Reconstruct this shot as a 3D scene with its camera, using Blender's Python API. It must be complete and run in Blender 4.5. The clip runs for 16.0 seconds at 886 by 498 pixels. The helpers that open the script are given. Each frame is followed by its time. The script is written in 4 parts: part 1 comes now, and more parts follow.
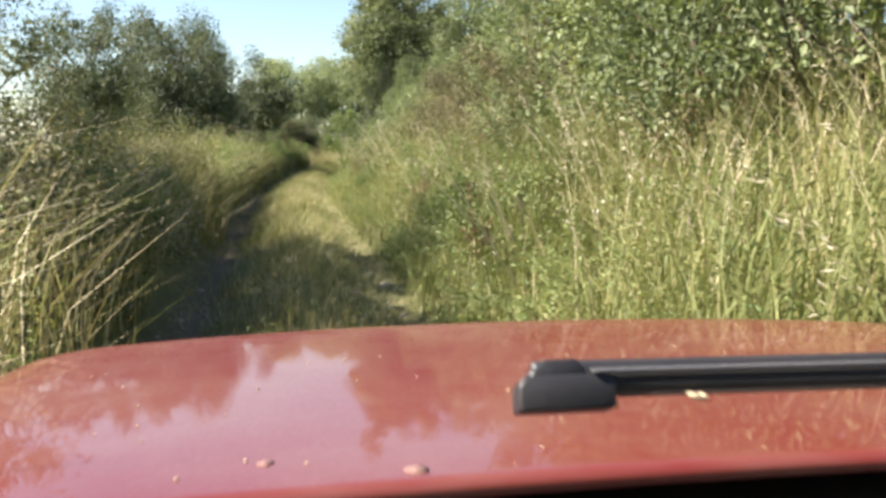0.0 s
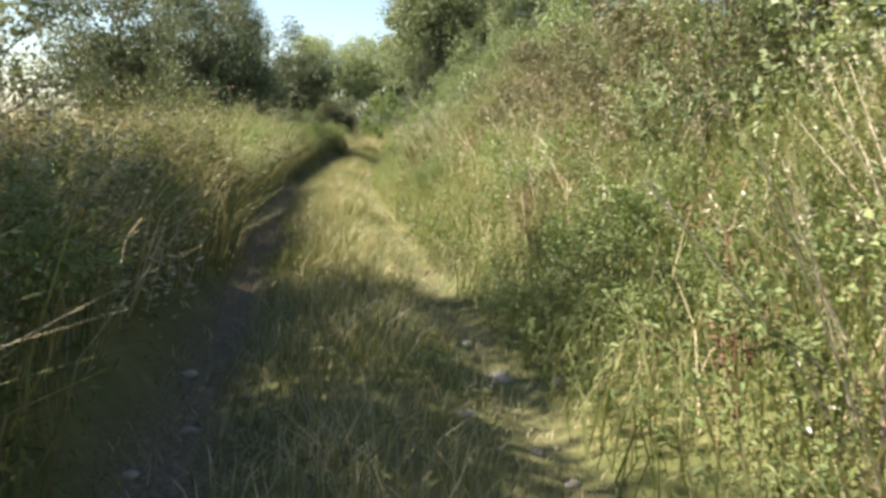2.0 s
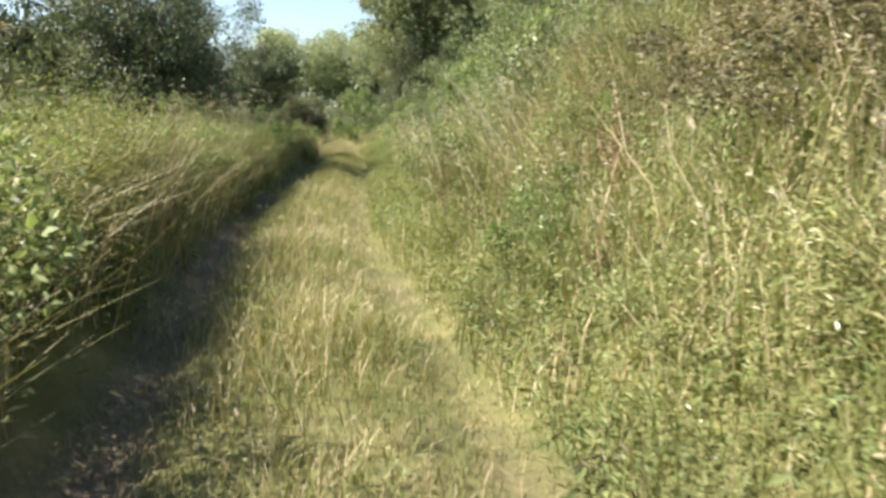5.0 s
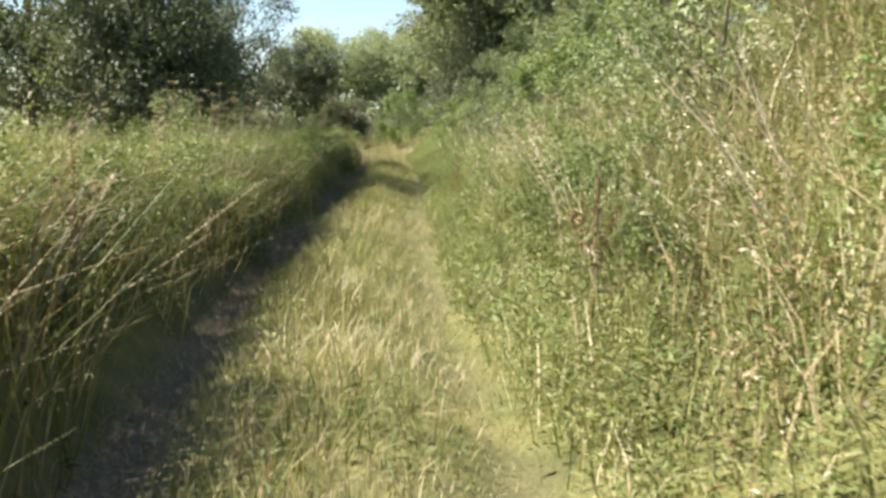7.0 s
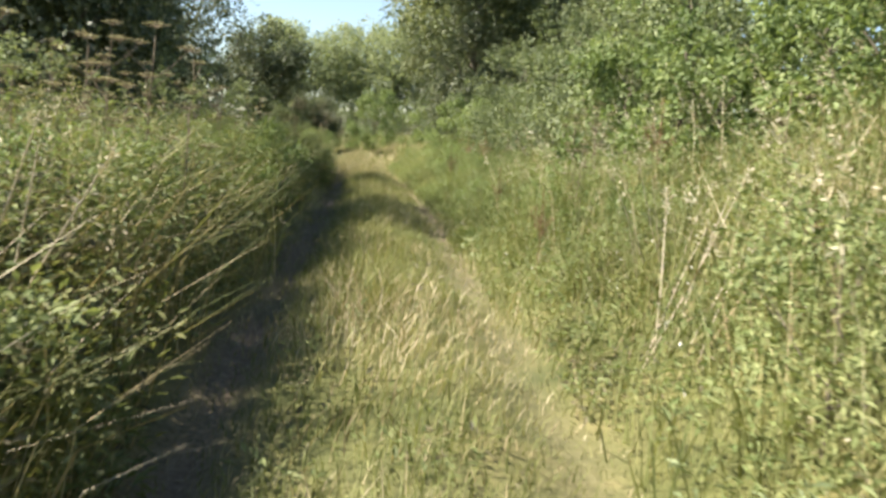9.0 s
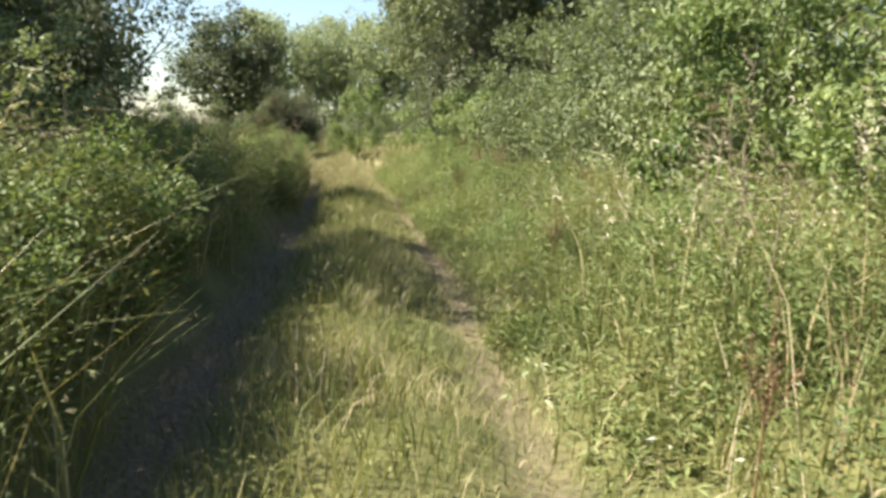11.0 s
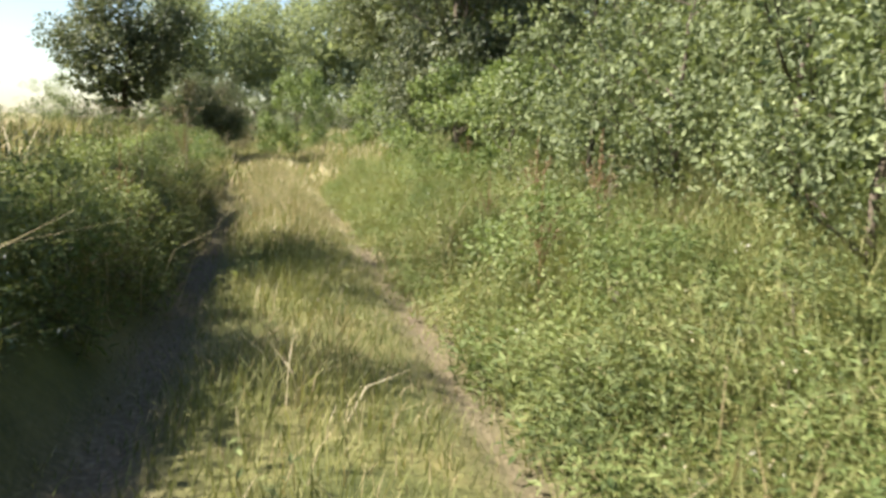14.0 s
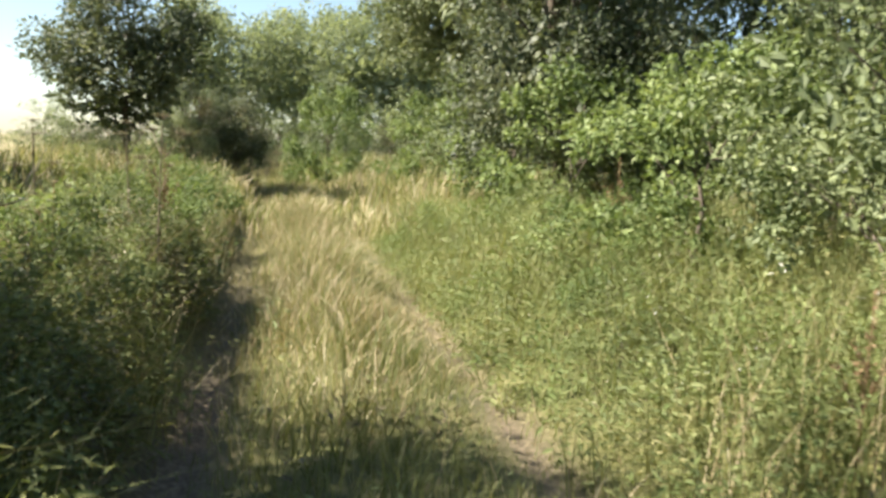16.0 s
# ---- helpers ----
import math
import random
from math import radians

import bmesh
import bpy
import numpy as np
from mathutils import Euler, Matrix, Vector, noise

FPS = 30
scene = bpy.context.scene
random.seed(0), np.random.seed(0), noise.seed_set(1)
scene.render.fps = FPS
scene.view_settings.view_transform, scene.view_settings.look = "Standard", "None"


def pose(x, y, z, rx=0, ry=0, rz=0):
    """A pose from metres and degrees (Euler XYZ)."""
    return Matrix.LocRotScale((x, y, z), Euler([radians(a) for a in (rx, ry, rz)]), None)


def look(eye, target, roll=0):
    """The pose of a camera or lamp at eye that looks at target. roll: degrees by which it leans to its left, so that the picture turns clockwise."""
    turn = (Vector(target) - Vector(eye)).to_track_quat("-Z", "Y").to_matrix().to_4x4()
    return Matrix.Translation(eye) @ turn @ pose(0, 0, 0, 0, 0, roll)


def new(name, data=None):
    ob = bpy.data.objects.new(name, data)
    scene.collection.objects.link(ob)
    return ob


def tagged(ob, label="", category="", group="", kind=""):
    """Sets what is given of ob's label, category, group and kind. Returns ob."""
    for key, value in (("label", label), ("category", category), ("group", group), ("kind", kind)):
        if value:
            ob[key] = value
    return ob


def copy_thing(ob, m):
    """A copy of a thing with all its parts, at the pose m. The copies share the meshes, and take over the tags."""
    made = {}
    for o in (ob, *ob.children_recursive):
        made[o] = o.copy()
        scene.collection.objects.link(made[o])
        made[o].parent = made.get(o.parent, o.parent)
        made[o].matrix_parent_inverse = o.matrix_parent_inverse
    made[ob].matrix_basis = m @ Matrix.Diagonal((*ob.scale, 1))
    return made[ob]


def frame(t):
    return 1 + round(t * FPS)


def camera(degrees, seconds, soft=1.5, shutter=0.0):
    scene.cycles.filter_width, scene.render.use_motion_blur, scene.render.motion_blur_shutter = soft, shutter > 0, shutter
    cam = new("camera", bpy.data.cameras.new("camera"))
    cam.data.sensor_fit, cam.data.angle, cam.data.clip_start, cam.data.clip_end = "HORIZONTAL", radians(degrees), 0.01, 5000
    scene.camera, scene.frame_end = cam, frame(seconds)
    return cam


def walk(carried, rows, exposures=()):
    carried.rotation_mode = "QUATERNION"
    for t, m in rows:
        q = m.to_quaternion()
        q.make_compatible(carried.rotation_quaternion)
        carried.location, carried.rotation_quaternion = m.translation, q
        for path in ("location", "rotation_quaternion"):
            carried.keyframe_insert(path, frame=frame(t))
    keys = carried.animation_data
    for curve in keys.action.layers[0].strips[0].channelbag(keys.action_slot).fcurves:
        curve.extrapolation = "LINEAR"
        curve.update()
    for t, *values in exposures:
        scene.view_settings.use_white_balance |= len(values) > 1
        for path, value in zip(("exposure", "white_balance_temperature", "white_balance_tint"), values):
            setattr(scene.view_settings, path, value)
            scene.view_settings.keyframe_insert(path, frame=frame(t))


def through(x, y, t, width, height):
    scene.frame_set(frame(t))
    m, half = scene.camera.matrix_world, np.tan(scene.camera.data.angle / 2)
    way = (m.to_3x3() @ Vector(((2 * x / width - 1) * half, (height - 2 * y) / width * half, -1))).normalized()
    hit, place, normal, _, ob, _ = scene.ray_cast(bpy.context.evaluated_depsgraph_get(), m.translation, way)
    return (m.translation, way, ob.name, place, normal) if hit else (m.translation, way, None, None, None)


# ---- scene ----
cam = camera(53.1, 16.0, soft=3.2, shutter=0.2)

PATH = [
    (0, (0.188, -0.605, 1.347), (0.505, 1.354, 1.101), -0.6),
    (0.5, (0.179, 0.285, 1.362), (0.484, 2.246, 1.112), -0.2),
    (1, (0.158, 1.28, 1.363), (0.446, 3.243, 1.108), 0.3),
    (1.5, (0.105, 2.08, 1.371), (0.388, 4.041, 1.101), 0.1),
    (2, (-0.002, 3.003, 1.362), (0.253, 4.968, 1.086), 1.9),
    (2.5, (-0.049, 3.877, 1.344), (0.218, 5.843, 1.089), 1.1),
    (3, (-0.065, 5.043, 1.354), (0.299, 6.994, 1.111), 2.4),
    (3.5, (0.062, 6.135, 1.334), (0.486, 8.067, 1.043), -0.1),
    (4, (0.138, 7.711, 1.323), (0.545, 9.649, 1.044), -0.1),
    (4.5, (0.119, 9.194, 1.329), (0.492, 11.142, 1.068), 0.7),
    (5, (0.017, 10.803, 1.308), (0.337, 12.758, 1.034), 1.1),
    (7.5, (0.095, 16.836, 1.366), (0.321, 18.805, 1.097), 0.3),
    (8, (0.016, 18.558, 1.358), (0.267, 20.525, 1.097), 0.5),
    (8.5, (-0.102, 19.928, 1.313), (0.174, 21.891, 1.044), 3.1),
    (9, (-0.2, 21.694, 1.261), (0.126, 23.651, 1.012), 3.8),
    (11.5, (0.424, 27.927, 1.35), (0.782, 29.878, 1.096), 2.7),
    (12, (0.462, 29.428, 1.346), (0.854, 31.368, 1.057), 3.1),
    (12.5, (0.528, 30.801, 1.384), (0.953, 32.741, 1.144), 3.7),
    (13, (0.636, 32.234, 1.397), (1.081, 34.172, 1.179), 2.8),
    (13.5, (0.776, 33.623, 1.369), (1.247, 35.551, 1.122), 2.0),
    (14, (0.891, 35.094, 1.371), (1.378, 37.017, 1.113), 2.9),
    (14.5, (1.006, 36.491, 1.29), (1.49, 38.412, 1.017), 1.9),
    (15, (1.06, 37.994, 1.365), (1.54, 39.923, 1.14), 1.6),
    (15.5, (1.047, 39.218, 1.381), (1.506, 41.156, 1.210), 2.3),
    (16, (1.032, 40.499, 1.470), (1.468, 42.436, 1.258), 2.8),
]
walk(cam, [(t, look(eye, target, roll)) for t, eye, target, roll in PATH], [(0, 1.79, 6500, 10), (16, 1.79, 6500, 10)])

# ---- world and sun ----
SUN_ELEVATION, SUN_AZIMUTH = 45.0, -84.0  # degrees; azimuth from +y towards +x
world = bpy.data.worlds.new("world")
scene.world = world
world.use_nodes = True
sky = world.node_tree.nodes.new("ShaderNodeTexSky")
sky.sky_type, sky.sun_disc = "NISHITA", False
sky.sun_elevation, sky.sun_rotation = radians(SUN_ELEVATION), radians(SUN_AZIMUTH)
sky.air_density, sky.dust_density, sky.ozone_density = 1.0, 0.5, 1.5
world.node_tree.links.new(sky.outputs[0], world.node_tree.nodes["Background"].inputs[0])
world.node_tree.nodes["Background"].inputs[1].default_value = 0.064
sun = new("sun", bpy.data.lights.new("sun", "SUN"))
sun.data.energy, sun.data.angle, sun.data.color = 5.0, radians(0.6), (1.0, 0.92, 0.845)
_e, _a = radians(SUN_ELEVATION), radians(SUN_AZIMUTH)
sun.matrix_world = look((math.sin(_a) * math.cos(_e) * 50, math.cos(_a) * math.cos(_e) * 50, math.sin(_e) * 50), (0, 0, 0))

# ---- materials ----


def material(name):
    m = bpy.data.materials.new(name)
    m.use_nodes = True
    nt = m.node_tree
    return m, nt, nt.nodes["Principled BSDF"]


def node(nt, kind, **inputs):
    n = nt.nodes.new(kind)
    for key, value in inputs.items():
        n.inputs[key.replace("_", " ")].default_value = value
    return n


def ramp(nt, source, stops):
    r = nt.nodes.new("ShaderNodeValToRGB")
    while len(r.color_ramp.elements) < len(stops):
        r.color_ramp.elements.new(0.5)
    for el, (p, c) in zip(r.color_ramp.elements, stops):
        el.position, el.color = p, (*c, 1)
    nt.links.new(source, r.inputs[0])
    return r


def leaf_material(name, stops, rough=0.62, through=0.29, spec=0.25, patch=1.3):
    """Leaves and blades: colour from the leaf's own random number and from patches in the stand; light passes through them."""
    m, nt, bsdf = material(name)
    geo = nt.nodes.new("ShaderNodeNewGeometry")
    tex = node(nt, "ShaderNodeTexNoise", Scale=1.0 / patch, Detail=2.0)
    nt.links.new(geo.outputs["Position"], tex.inputs["Vector"])
    mix = nt.nodes.new("ShaderNodeMath")
    mix.operation = "MULTIPLY_ADD"
    nt.links.new(geo.outputs["Random Per Island"], mix.inputs[0])
    mix.inputs[1].default_value = 0.62
    shift = nt.nodes.new("ShaderNodeMath")
    shift.operation = "MULTIPLY_ADD"
    nt.links.new(tex.outputs["Fac"], shift.inputs[0])
    shift.inputs[1].default_value, shift.inputs[2].default_value = 1.7, -0.66
    nt.links.new(shift.outputs[0], mix.inputs[2])
    col = ramp(nt, mix.outputs[0], stops)
    nt.links.new(col.outputs[0], bsdf.inputs["Base Color"])
    bsdf.inputs["Roughness"].default_value = rough
    bsdf.inputs["Specular IOR Level"].default_value = spec
    trans = nt.nodes.new("ShaderNodeBsdfTranslucent")
    warm = nt.nodes.new("ShaderNodeMixRGB")
    warm.blend_type = "MULTIPLY"
    warm.inputs[0].default_value, warm.inputs[2].default_value = 1.0, (1.2, 1.2, 0.72, 1)
    nt.links.new(col.outputs[0], warm.inputs[1])
    nt.links.new(warm.outputs[0], trans.inputs[0])
    both = nt.nodes.new("ShaderNodeMixShader")
    both.inputs[0].default_value = through
    nt.links.new(bsdf.outputs[0], both.inputs[1])
    nt.links.new(trans.outputs[0], both.inputs[2])
    nt.links.new(both.outputs[0], nt.nodes["Material Output"].inputs["Surface"])
    return m


def rough_material(name, stops, scale, rough=0.9, bump=0.4, fine=8.0):
    m, nt, bsdf = material(name)
    geo = nt.nodes.new("ShaderNodeTexCoord")
    a = node(nt, "ShaderNodeTexNoise", Scale=scale, Detail=6.0, Roughness=0.65)
    b = node(nt, "ShaderNodeTexNoise", Scale=scale * fine, Detail=4.0)
    for t in (a, b):
        nt.links.new(geo.outputs["Object"], t.inputs["Vector"])
    mix = nt.nodes.new("ShaderNodeMath")
    mix.operation = "MULTIPLY_ADD"
    nt.links.new(b.outputs["Fac"], mix.inputs[0])
    mix.inputs[1].default_value = 0.5
    half = nt.nodes.new("ShaderNodeMath")
    half.operation = "MULTIPLY_ADD"
    nt.links.new(a.outputs["Fac"], half.inputs[0])
    half.inputs[1].default_value, half.inputs[2].default_value = 1.0, -0.25
    nt.links.new(half.outputs[0], mix.inputs[2])
    col = ramp(nt, mix.outputs[0], stops)
    nt.links.new(col.outputs[0], bsdf.inputs["Base Color"])
    bsdf.inputs["Roughness"].default_value = rough
    bsdf.inputs["Specular IOR Level"].default_value = 0.2
    bm_ = node(nt, "ShaderNodeBump", Strength=bump, Distance=0.02)
    nt.links.new(mix.outputs[0], bm_.inputs["Height"])
    nt.links.new(bm_.outputs[0], bsdf.inputs["Normal"])
    return m


GRASS = leaf_material("green_grass", [(0.0, (0.085, 0.108, 0.030)), (0.5, (0.180, 0.196, 0.066)), (1.0, (0.325, 0.305, 0.135))])
STRAW = leaf_material("straw", [(0.0, (0.22, 0.175, 0.085)), (0.5, (0.40, 0.33, 0.185)), (1.0, (0.60, 0.53, 0.36))], through=0.2)
HERB = leaf_material("herb_leaf", [(0.0, (0.075, 0.100, 0.034)), (0.5, (0.160, 0.195, 0.070)), (1.0, (0.290, 0.315, 0.130))])
RUST = leaf_material("rusty_seed", [(0.0, (0.10, 0.06, 0.03)), (0.6, (0.22, 0.14, 0.07)), (1.0, (0.34, 0.24, 0.13))], through=0.1)
PALE = leaf_material("pale_seed", [(0.0, (0.30, 0.26, 0.15)), (1.0, (0.68, 0.62, 0.46))], through=0.2)
SHRUB = leaf_material("shrub_leaf", [(0.0, (0.066, 0.088, 0.039)), (0.5, (0.152, 0.185, 0.083)), (0.85, (0.265, 0.305, 0.145)), (1.0, (0.350, 0.385, 0.205))], rough=0.58, spec=0.3, through=0.28)
BRIGHT = leaf_material("bright_shrub_leaf", [(0.0, (0.072, 0.108, 0.035)), (0.55, (0.160, 0.212, 0.070)), (1.0, (0.300, 0.350, 0.150))], rough=0.58, through=0.33)
TREE = leaf_material("tree_leaf", [(0.0, (0.038, 0.052, 0.025)), (0.55, (0.096, 0.116, 0.060)), (1.0, (0.214, 0.227, 0.143))], rough=0.5, through=0.25)
WILLOW = leaf_material("willow_leaf", [(0.0, (0.080, 0.096, 0.050)), (0.55, (0.185, 0.200, 0.108)), (1.0, (0.33, 0.325, 0.215))], rough=0.5, through=0.3)
ASH = leaf_material("ash_leaf", [(0.0, (0.068, 0.088, 0.040)), (0.55, (0.165, 0.190, 0.092)), (1.0, (0.31, 0.33, 0.19))], rough=0.5, through=0.3)
DRY = leaf_material("dry_hedge_leaf", [(0.0, (0.05, 0.05, 0.026)), (0.55, (0.135, 0.122, 0.06)), (1.0, (0.30, 0.255, 0.155))], through=0.2)
# leaf colour made paler and greyer to put distance haze on the far wood
HAZY_WOOD = leaf_material("hazy_wood_leaf", [(0.0, (0.13, 0.155, 0.09)), (0.5, (0.22, 0.255, 0.15)), (1.0, (0.34, 0.365, 0.235))], rough=0.6, through=0.5, patch=4.0)
BARK = rough_material("bark", [(0.2, (0.05, 0.04, 0.03)), (0.8, (0.17, 0.14, 0.10))], 6.0)
DEAD = rough_material("dead_stem", [(0.2, (0.11, 0.085, 0.055)), (0.8, (0.28, 0.225, 0.155))], 9.0)

# ground: dry earth where wheels run, thatch and grass elsewhere
SOIL, _nt, _b = material("track_soil")
_pos = _nt.nodes.new("ShaderNodeTexCoord")
_n1 = node(_nt, "ShaderNodeTexNoise", Scale=1.3, Detail=8.0, Roughness=0.7)
_n2 = node(_nt, "ShaderNodeTexNoise", Scale=30.0, Detail=5.0)
_n3 = node(_nt, "ShaderNodeTexNoise", Scale=0.12, Detail=5.0)
for _t in (_n1, _n2, _n3):
    _nt.links.new(_pos.outputs["Object"], _t.inputs["Vector"])
_earth = ramp(_nt, _n2.outputs["Fac"], [(0.25, (0.07, 0.055, 0.036)), (0.55, (0.155, 0.12, 0.08)), (0.8, (0.29, 0.23, 0.155))])
_thatch = ramp(_nt, _n1.outputs["Fac"], [(0.3, (0.05, 0.065, 0.02)), (0.55, (0.13, 0.13, 0.045)), (0.8, (0.28, 0.23, 0.10))])
_field = ramp(_nt, _n3.outputs["Fac"], [(0.3, (0.20, 0.18, 0.085)), (0.7, (0.33, 0.28, 0.15))])
_att = _nt.nodes.new("ShaderNodeAttribute")
_att.attribute_name = "cover"
_sep = _nt.nodes.new("ShaderNodeSeparateColor")
_nt.links.new(_att.outputs["Color"], _sep.inputs[0])
_m1 = _nt.nodes.new("ShaderNodeMixRGB")
_m2 = _nt.nodes.new("ShaderNodeMixRGB")
_nt.links.new(_sep.outputs[0], _m1.inputs[0])
_nt.links.new(_thatch.outputs[0], _m1.inputs[1])
_nt.links.new(_earth.outputs[0], _m1.inputs[2])
_nt.links.new(_sep.outputs[1], _m2.inputs[0])
_nt.links.new(_m1.outputs[0], _m2.inputs[1])
_nt.links.new(_field.outputs[0], _m2.inputs[2])
_nt.links.new(_m2.outputs[0], _b.inputs["Base Color"])
_b.inputs["Roughness"].default_value = 0.95
_b.inputs["Specular IOR Level"].default_value = 0.15
_bump = node(_nt, "ShaderNodeBump", Strength=0.6, Distance=0.03)
_nt.links.new(_n2.outputs["Fac"], _bump.inputs["Height"])
_nt.links.new(_bump.outputs[0], _b.inputs["Normal"])

# ---- the lie of the land ----
TRACK_Y = [-60.0, -5.0, 9.5, 17.0, 22.0, 28.0, 39.0, 47.0, 60.0, 76.0, 90.0, 140.0]
TRACK_X = [0.6, 0.40, 0.25, 0.12, 0.08, 0.50, 1.38, 1.80, 2.3, 2.6, 1.0, -12.0]
BANK_Y = [-60.0, 4.0, 10.0, 20.0, 28.0, 34.0, 42.0, 60.0, 140.0]
BANK_H = [2.0, 1.9, 2.2, 2.5, 1.7, 0.9, 0.7, 0.6, 0.4]
RUT, LEFT_RUT = 0.70, 0.93


def smooth(a, b, v):
    s = np.clip((v - a) / (b - a), 0, 1)
    return s * s * (3 - 2 * s)


_ph = np.random.RandomState(5).uniform(0, 6.28, (8, 3))


def lumps(x, y, size):
    """Cheap smooth noise, about -1 to 1."""
    out = 0
    for k, (p, q, r) in enumerate(_ph):
        w = (1 + 0.45 * k) / size
        out = out + np.sin(x * w * math.cos(r) + y * w * math.sin(r) + p) * np.cos(y * w * 0.7 * math.cos(r) - x * w * 0.6 + q) / (1 + 0.3 * k)
    return out / 2.2


def track_x(y):
    ys = np.asarray(y, float)
    return (np.interp(ys - 2, TRACK_Y, TRACK_X) + np.interp(ys, TRACK_Y, TRACK_X) + np.interp(ys + 2, TRACK_Y, TRACK_X)) / 3


def right_rut(y):
    return np.interp(y, [26.0, 36.0], [RUT, RUT + 0.13])


def land(x, y):
    """Height of the soil."""
    x, y = np.asarray(x, float), np.asarray(y, float)
    u = x - track_x(y)
    z = 0.05 * np.exp(-((u / 0.4) ** 2))
    z = z - 0.07 * np.exp(-(((u - right_rut(y)) / 0.2) ** 2)) - 0.10 * np.exp(-(((u + LEFT_RUT) / 0.2) ** 2))
    z = z + 0.34 * smooth(-1.08, -1.5, u)
    z = z + np.interp(y, BANK_Y, BANK_H) * smooth(0.9, 5.2, u)
    z = z + 0.03 * lumps(x, y, 1.2) + 0.12 * lumps(x, y, 7.0) * smooth(1.2, 4, np.abs(u))
    return z


def mesh_object(name, verts, faces, mats, parent=None, index=None, shade=False):
    """verts (n,3), faces (m,k) with one k."""
    me = bpy.data.meshes.new(name)
    verts, faces = np.ascontiguousarray(verts, np.float32), np.ascontiguousarray(faces, np.int32)
    m, k = faces.shape
    me.vertices.add(len(verts))
    me.vertices.foreach_set("co", verts.ravel())
    me.loops.add(m * k)
    me.loops.foreach_set("vertex_index", faces.ravel())
    me.polygons.add(m)
    me.polygons.foreach_set("loop_start", np.arange(0, m * k, k, dtype=np.int32))
    for mat in mats:
        me.materials.append(mat)
    if index is not None:
        me.polygons.foreach_set("material_index", np.ascontiguousarray(index, np.int32))
    me.polygons.foreach_set("use_smooth", np.full(m, shade))
    me.update(calc_edges=True)
    ob = new(name, me)
    ob.parent = parent
    return ob


def part(name, bm, mat, parent=None, label="", smooth_faces=True):
    me = bpy.data.meshes.new(name)
    for f in bm.faces:
        f.smooth = smooth_faces
    bm.to_mesh(me)
    bm.free()
    me.materials.append(mat)
    ob = new(name, me)
    ob.parent = parent
    return tagged(ob, label) if label else ob


def grid_lines(fine_a, fine_b, step, far, grow=1.25):
    mid = np.arange(fine_a, fine_b + step / 2, step)
    out, s, lo, hi = [], step, fine_a, fine_b
    left, right = [], []
    while hi < far:
        s *= grow
        hi, lo = hi + s, lo - s
        right.append(hi)
        left.append(lo)
    return np.r_[left[::-1], mid, right]


def make_ground():
    us, ys = grid_lines(-2.0, 5.6, 0.14, 1800), grid_lines(-4, 60, 0.4, 1800)
    U, Y = np.meshgrid(us, ys)
    near = smooth(140, 60, np.abs(Y - 30))
    X = U + track_x(Y) * near
    Z = land(X, Y) * smooth(260, 90, np.hypot(U, Y - 30)) 
    ny, nx = U.shape
    idx = np.arange(ny * nx).reshape(ny, nx)
    faces = np.stack([idx[:-1, :-1], idx[:-1, 1:], idx[1:, 1:], idx[1:, :-1]], -1).reshape(-1, 4)
    ob = mesh_object("ground", np.stack([X, Y, Z], -1).reshape(-1, 3), faces, [SOIL], shade=True)
    wear = np.interp(Y, [0, 26, 35], [0.3, 0.3, 0.8]) * np.exp(-(((U - right_rut(Y)) / 0.17) ** 2)) + np.exp(-(((U + LEFT_RUT) / 0.2) ** 2)) + 0.12 * np.exp(-((U / 0.5) ** 2))
    wear = np.clip(wear + 0.25 * lumps(X, Y, 0.8), 0, 1)
    col = np.zeros((ny * nx, 4), np.float32)
    wear *= np.interp(Y, [0, 46, 58], [1, 1, 0.15])
    col[:, 0], col[:, 1], col[:, 3] = wear.ravel(), smooth(-7, -12, U).ravel(), 1
    att = ob.data.color_attributes.new("cover", "FLOAT_COLOR", "POINT")
    att.data.foreach_set("color", col.ravel())
    tagged(ob, "dry earth farm track with two wheel ruts and thatch", "ground", kind="structure")


make_ground()

# ---- plant builders: arrays of blades and leaves ----
RS = np.random.RandomState(11)


def blades(base, height, width, lean, rs=RS):
    """Bent grass blades, five corners and two faces each (the tip folded to a quad's fourth corner). lean: (n,2) tip offset."""
    n = len(base)
    side = rs.normal(size=(n, 2))
    side /= np.linalg.norm(side, axis=1)[:, None]
    w = np.zeros((n, 3))
    w[:, :2] = side * width[:, None] / 2
    mid, tip = base.copy(), base.copy()
    mid[:, 2] += height * 0.55
    mid[:, :2] += lean * 0.3
    tip[:, 2] += height * (1 - 0.25 * np.minimum(1, (lean**2).sum(1) / height**2))
    tip[:, :2] += lean
    v = np.stack([base - w, base + w, mid + w * 0.8, mid - w * 0.8, tip + w * 0.12, tip - w * 0.12], 1)
    o = np.arange(n)[:, None] * 6
    f = np.stack([o + [0, 1, 2, 3], o + [3, 2, 4, 5]], 1).reshape(-1, 4)
    return v.reshape(-1, 3), f


def leaves(pos, axis, normal, length, width):
    """Pointed leaves, folded along the midrib: four corners, two triangles as one bent quad."""
    side = np.cross(axis, normal)
    side /= np.linalg.norm(side, axis=1)[:, None] + 1e-9
    nrm = np.cross(side, axis)
    l, w = length[:, None], width[:, None]
    tip = pos + axis * l - nrm * l * 0.12
    mid = pos + axis * l * 0.45
    v = np.stack([pos, mid + side * w / 2 + nrm * w * 0.12, tip, mid - side * w / 2 + nrm * w * 0.12], 1)
    o = np.arange(len(pos))[:, None] * 4
    f = np.stack([o + [0, 1, 2], o + [0, 2, 3]], 1).reshape(-1, 3)
    return v.reshape(-1, 3), f


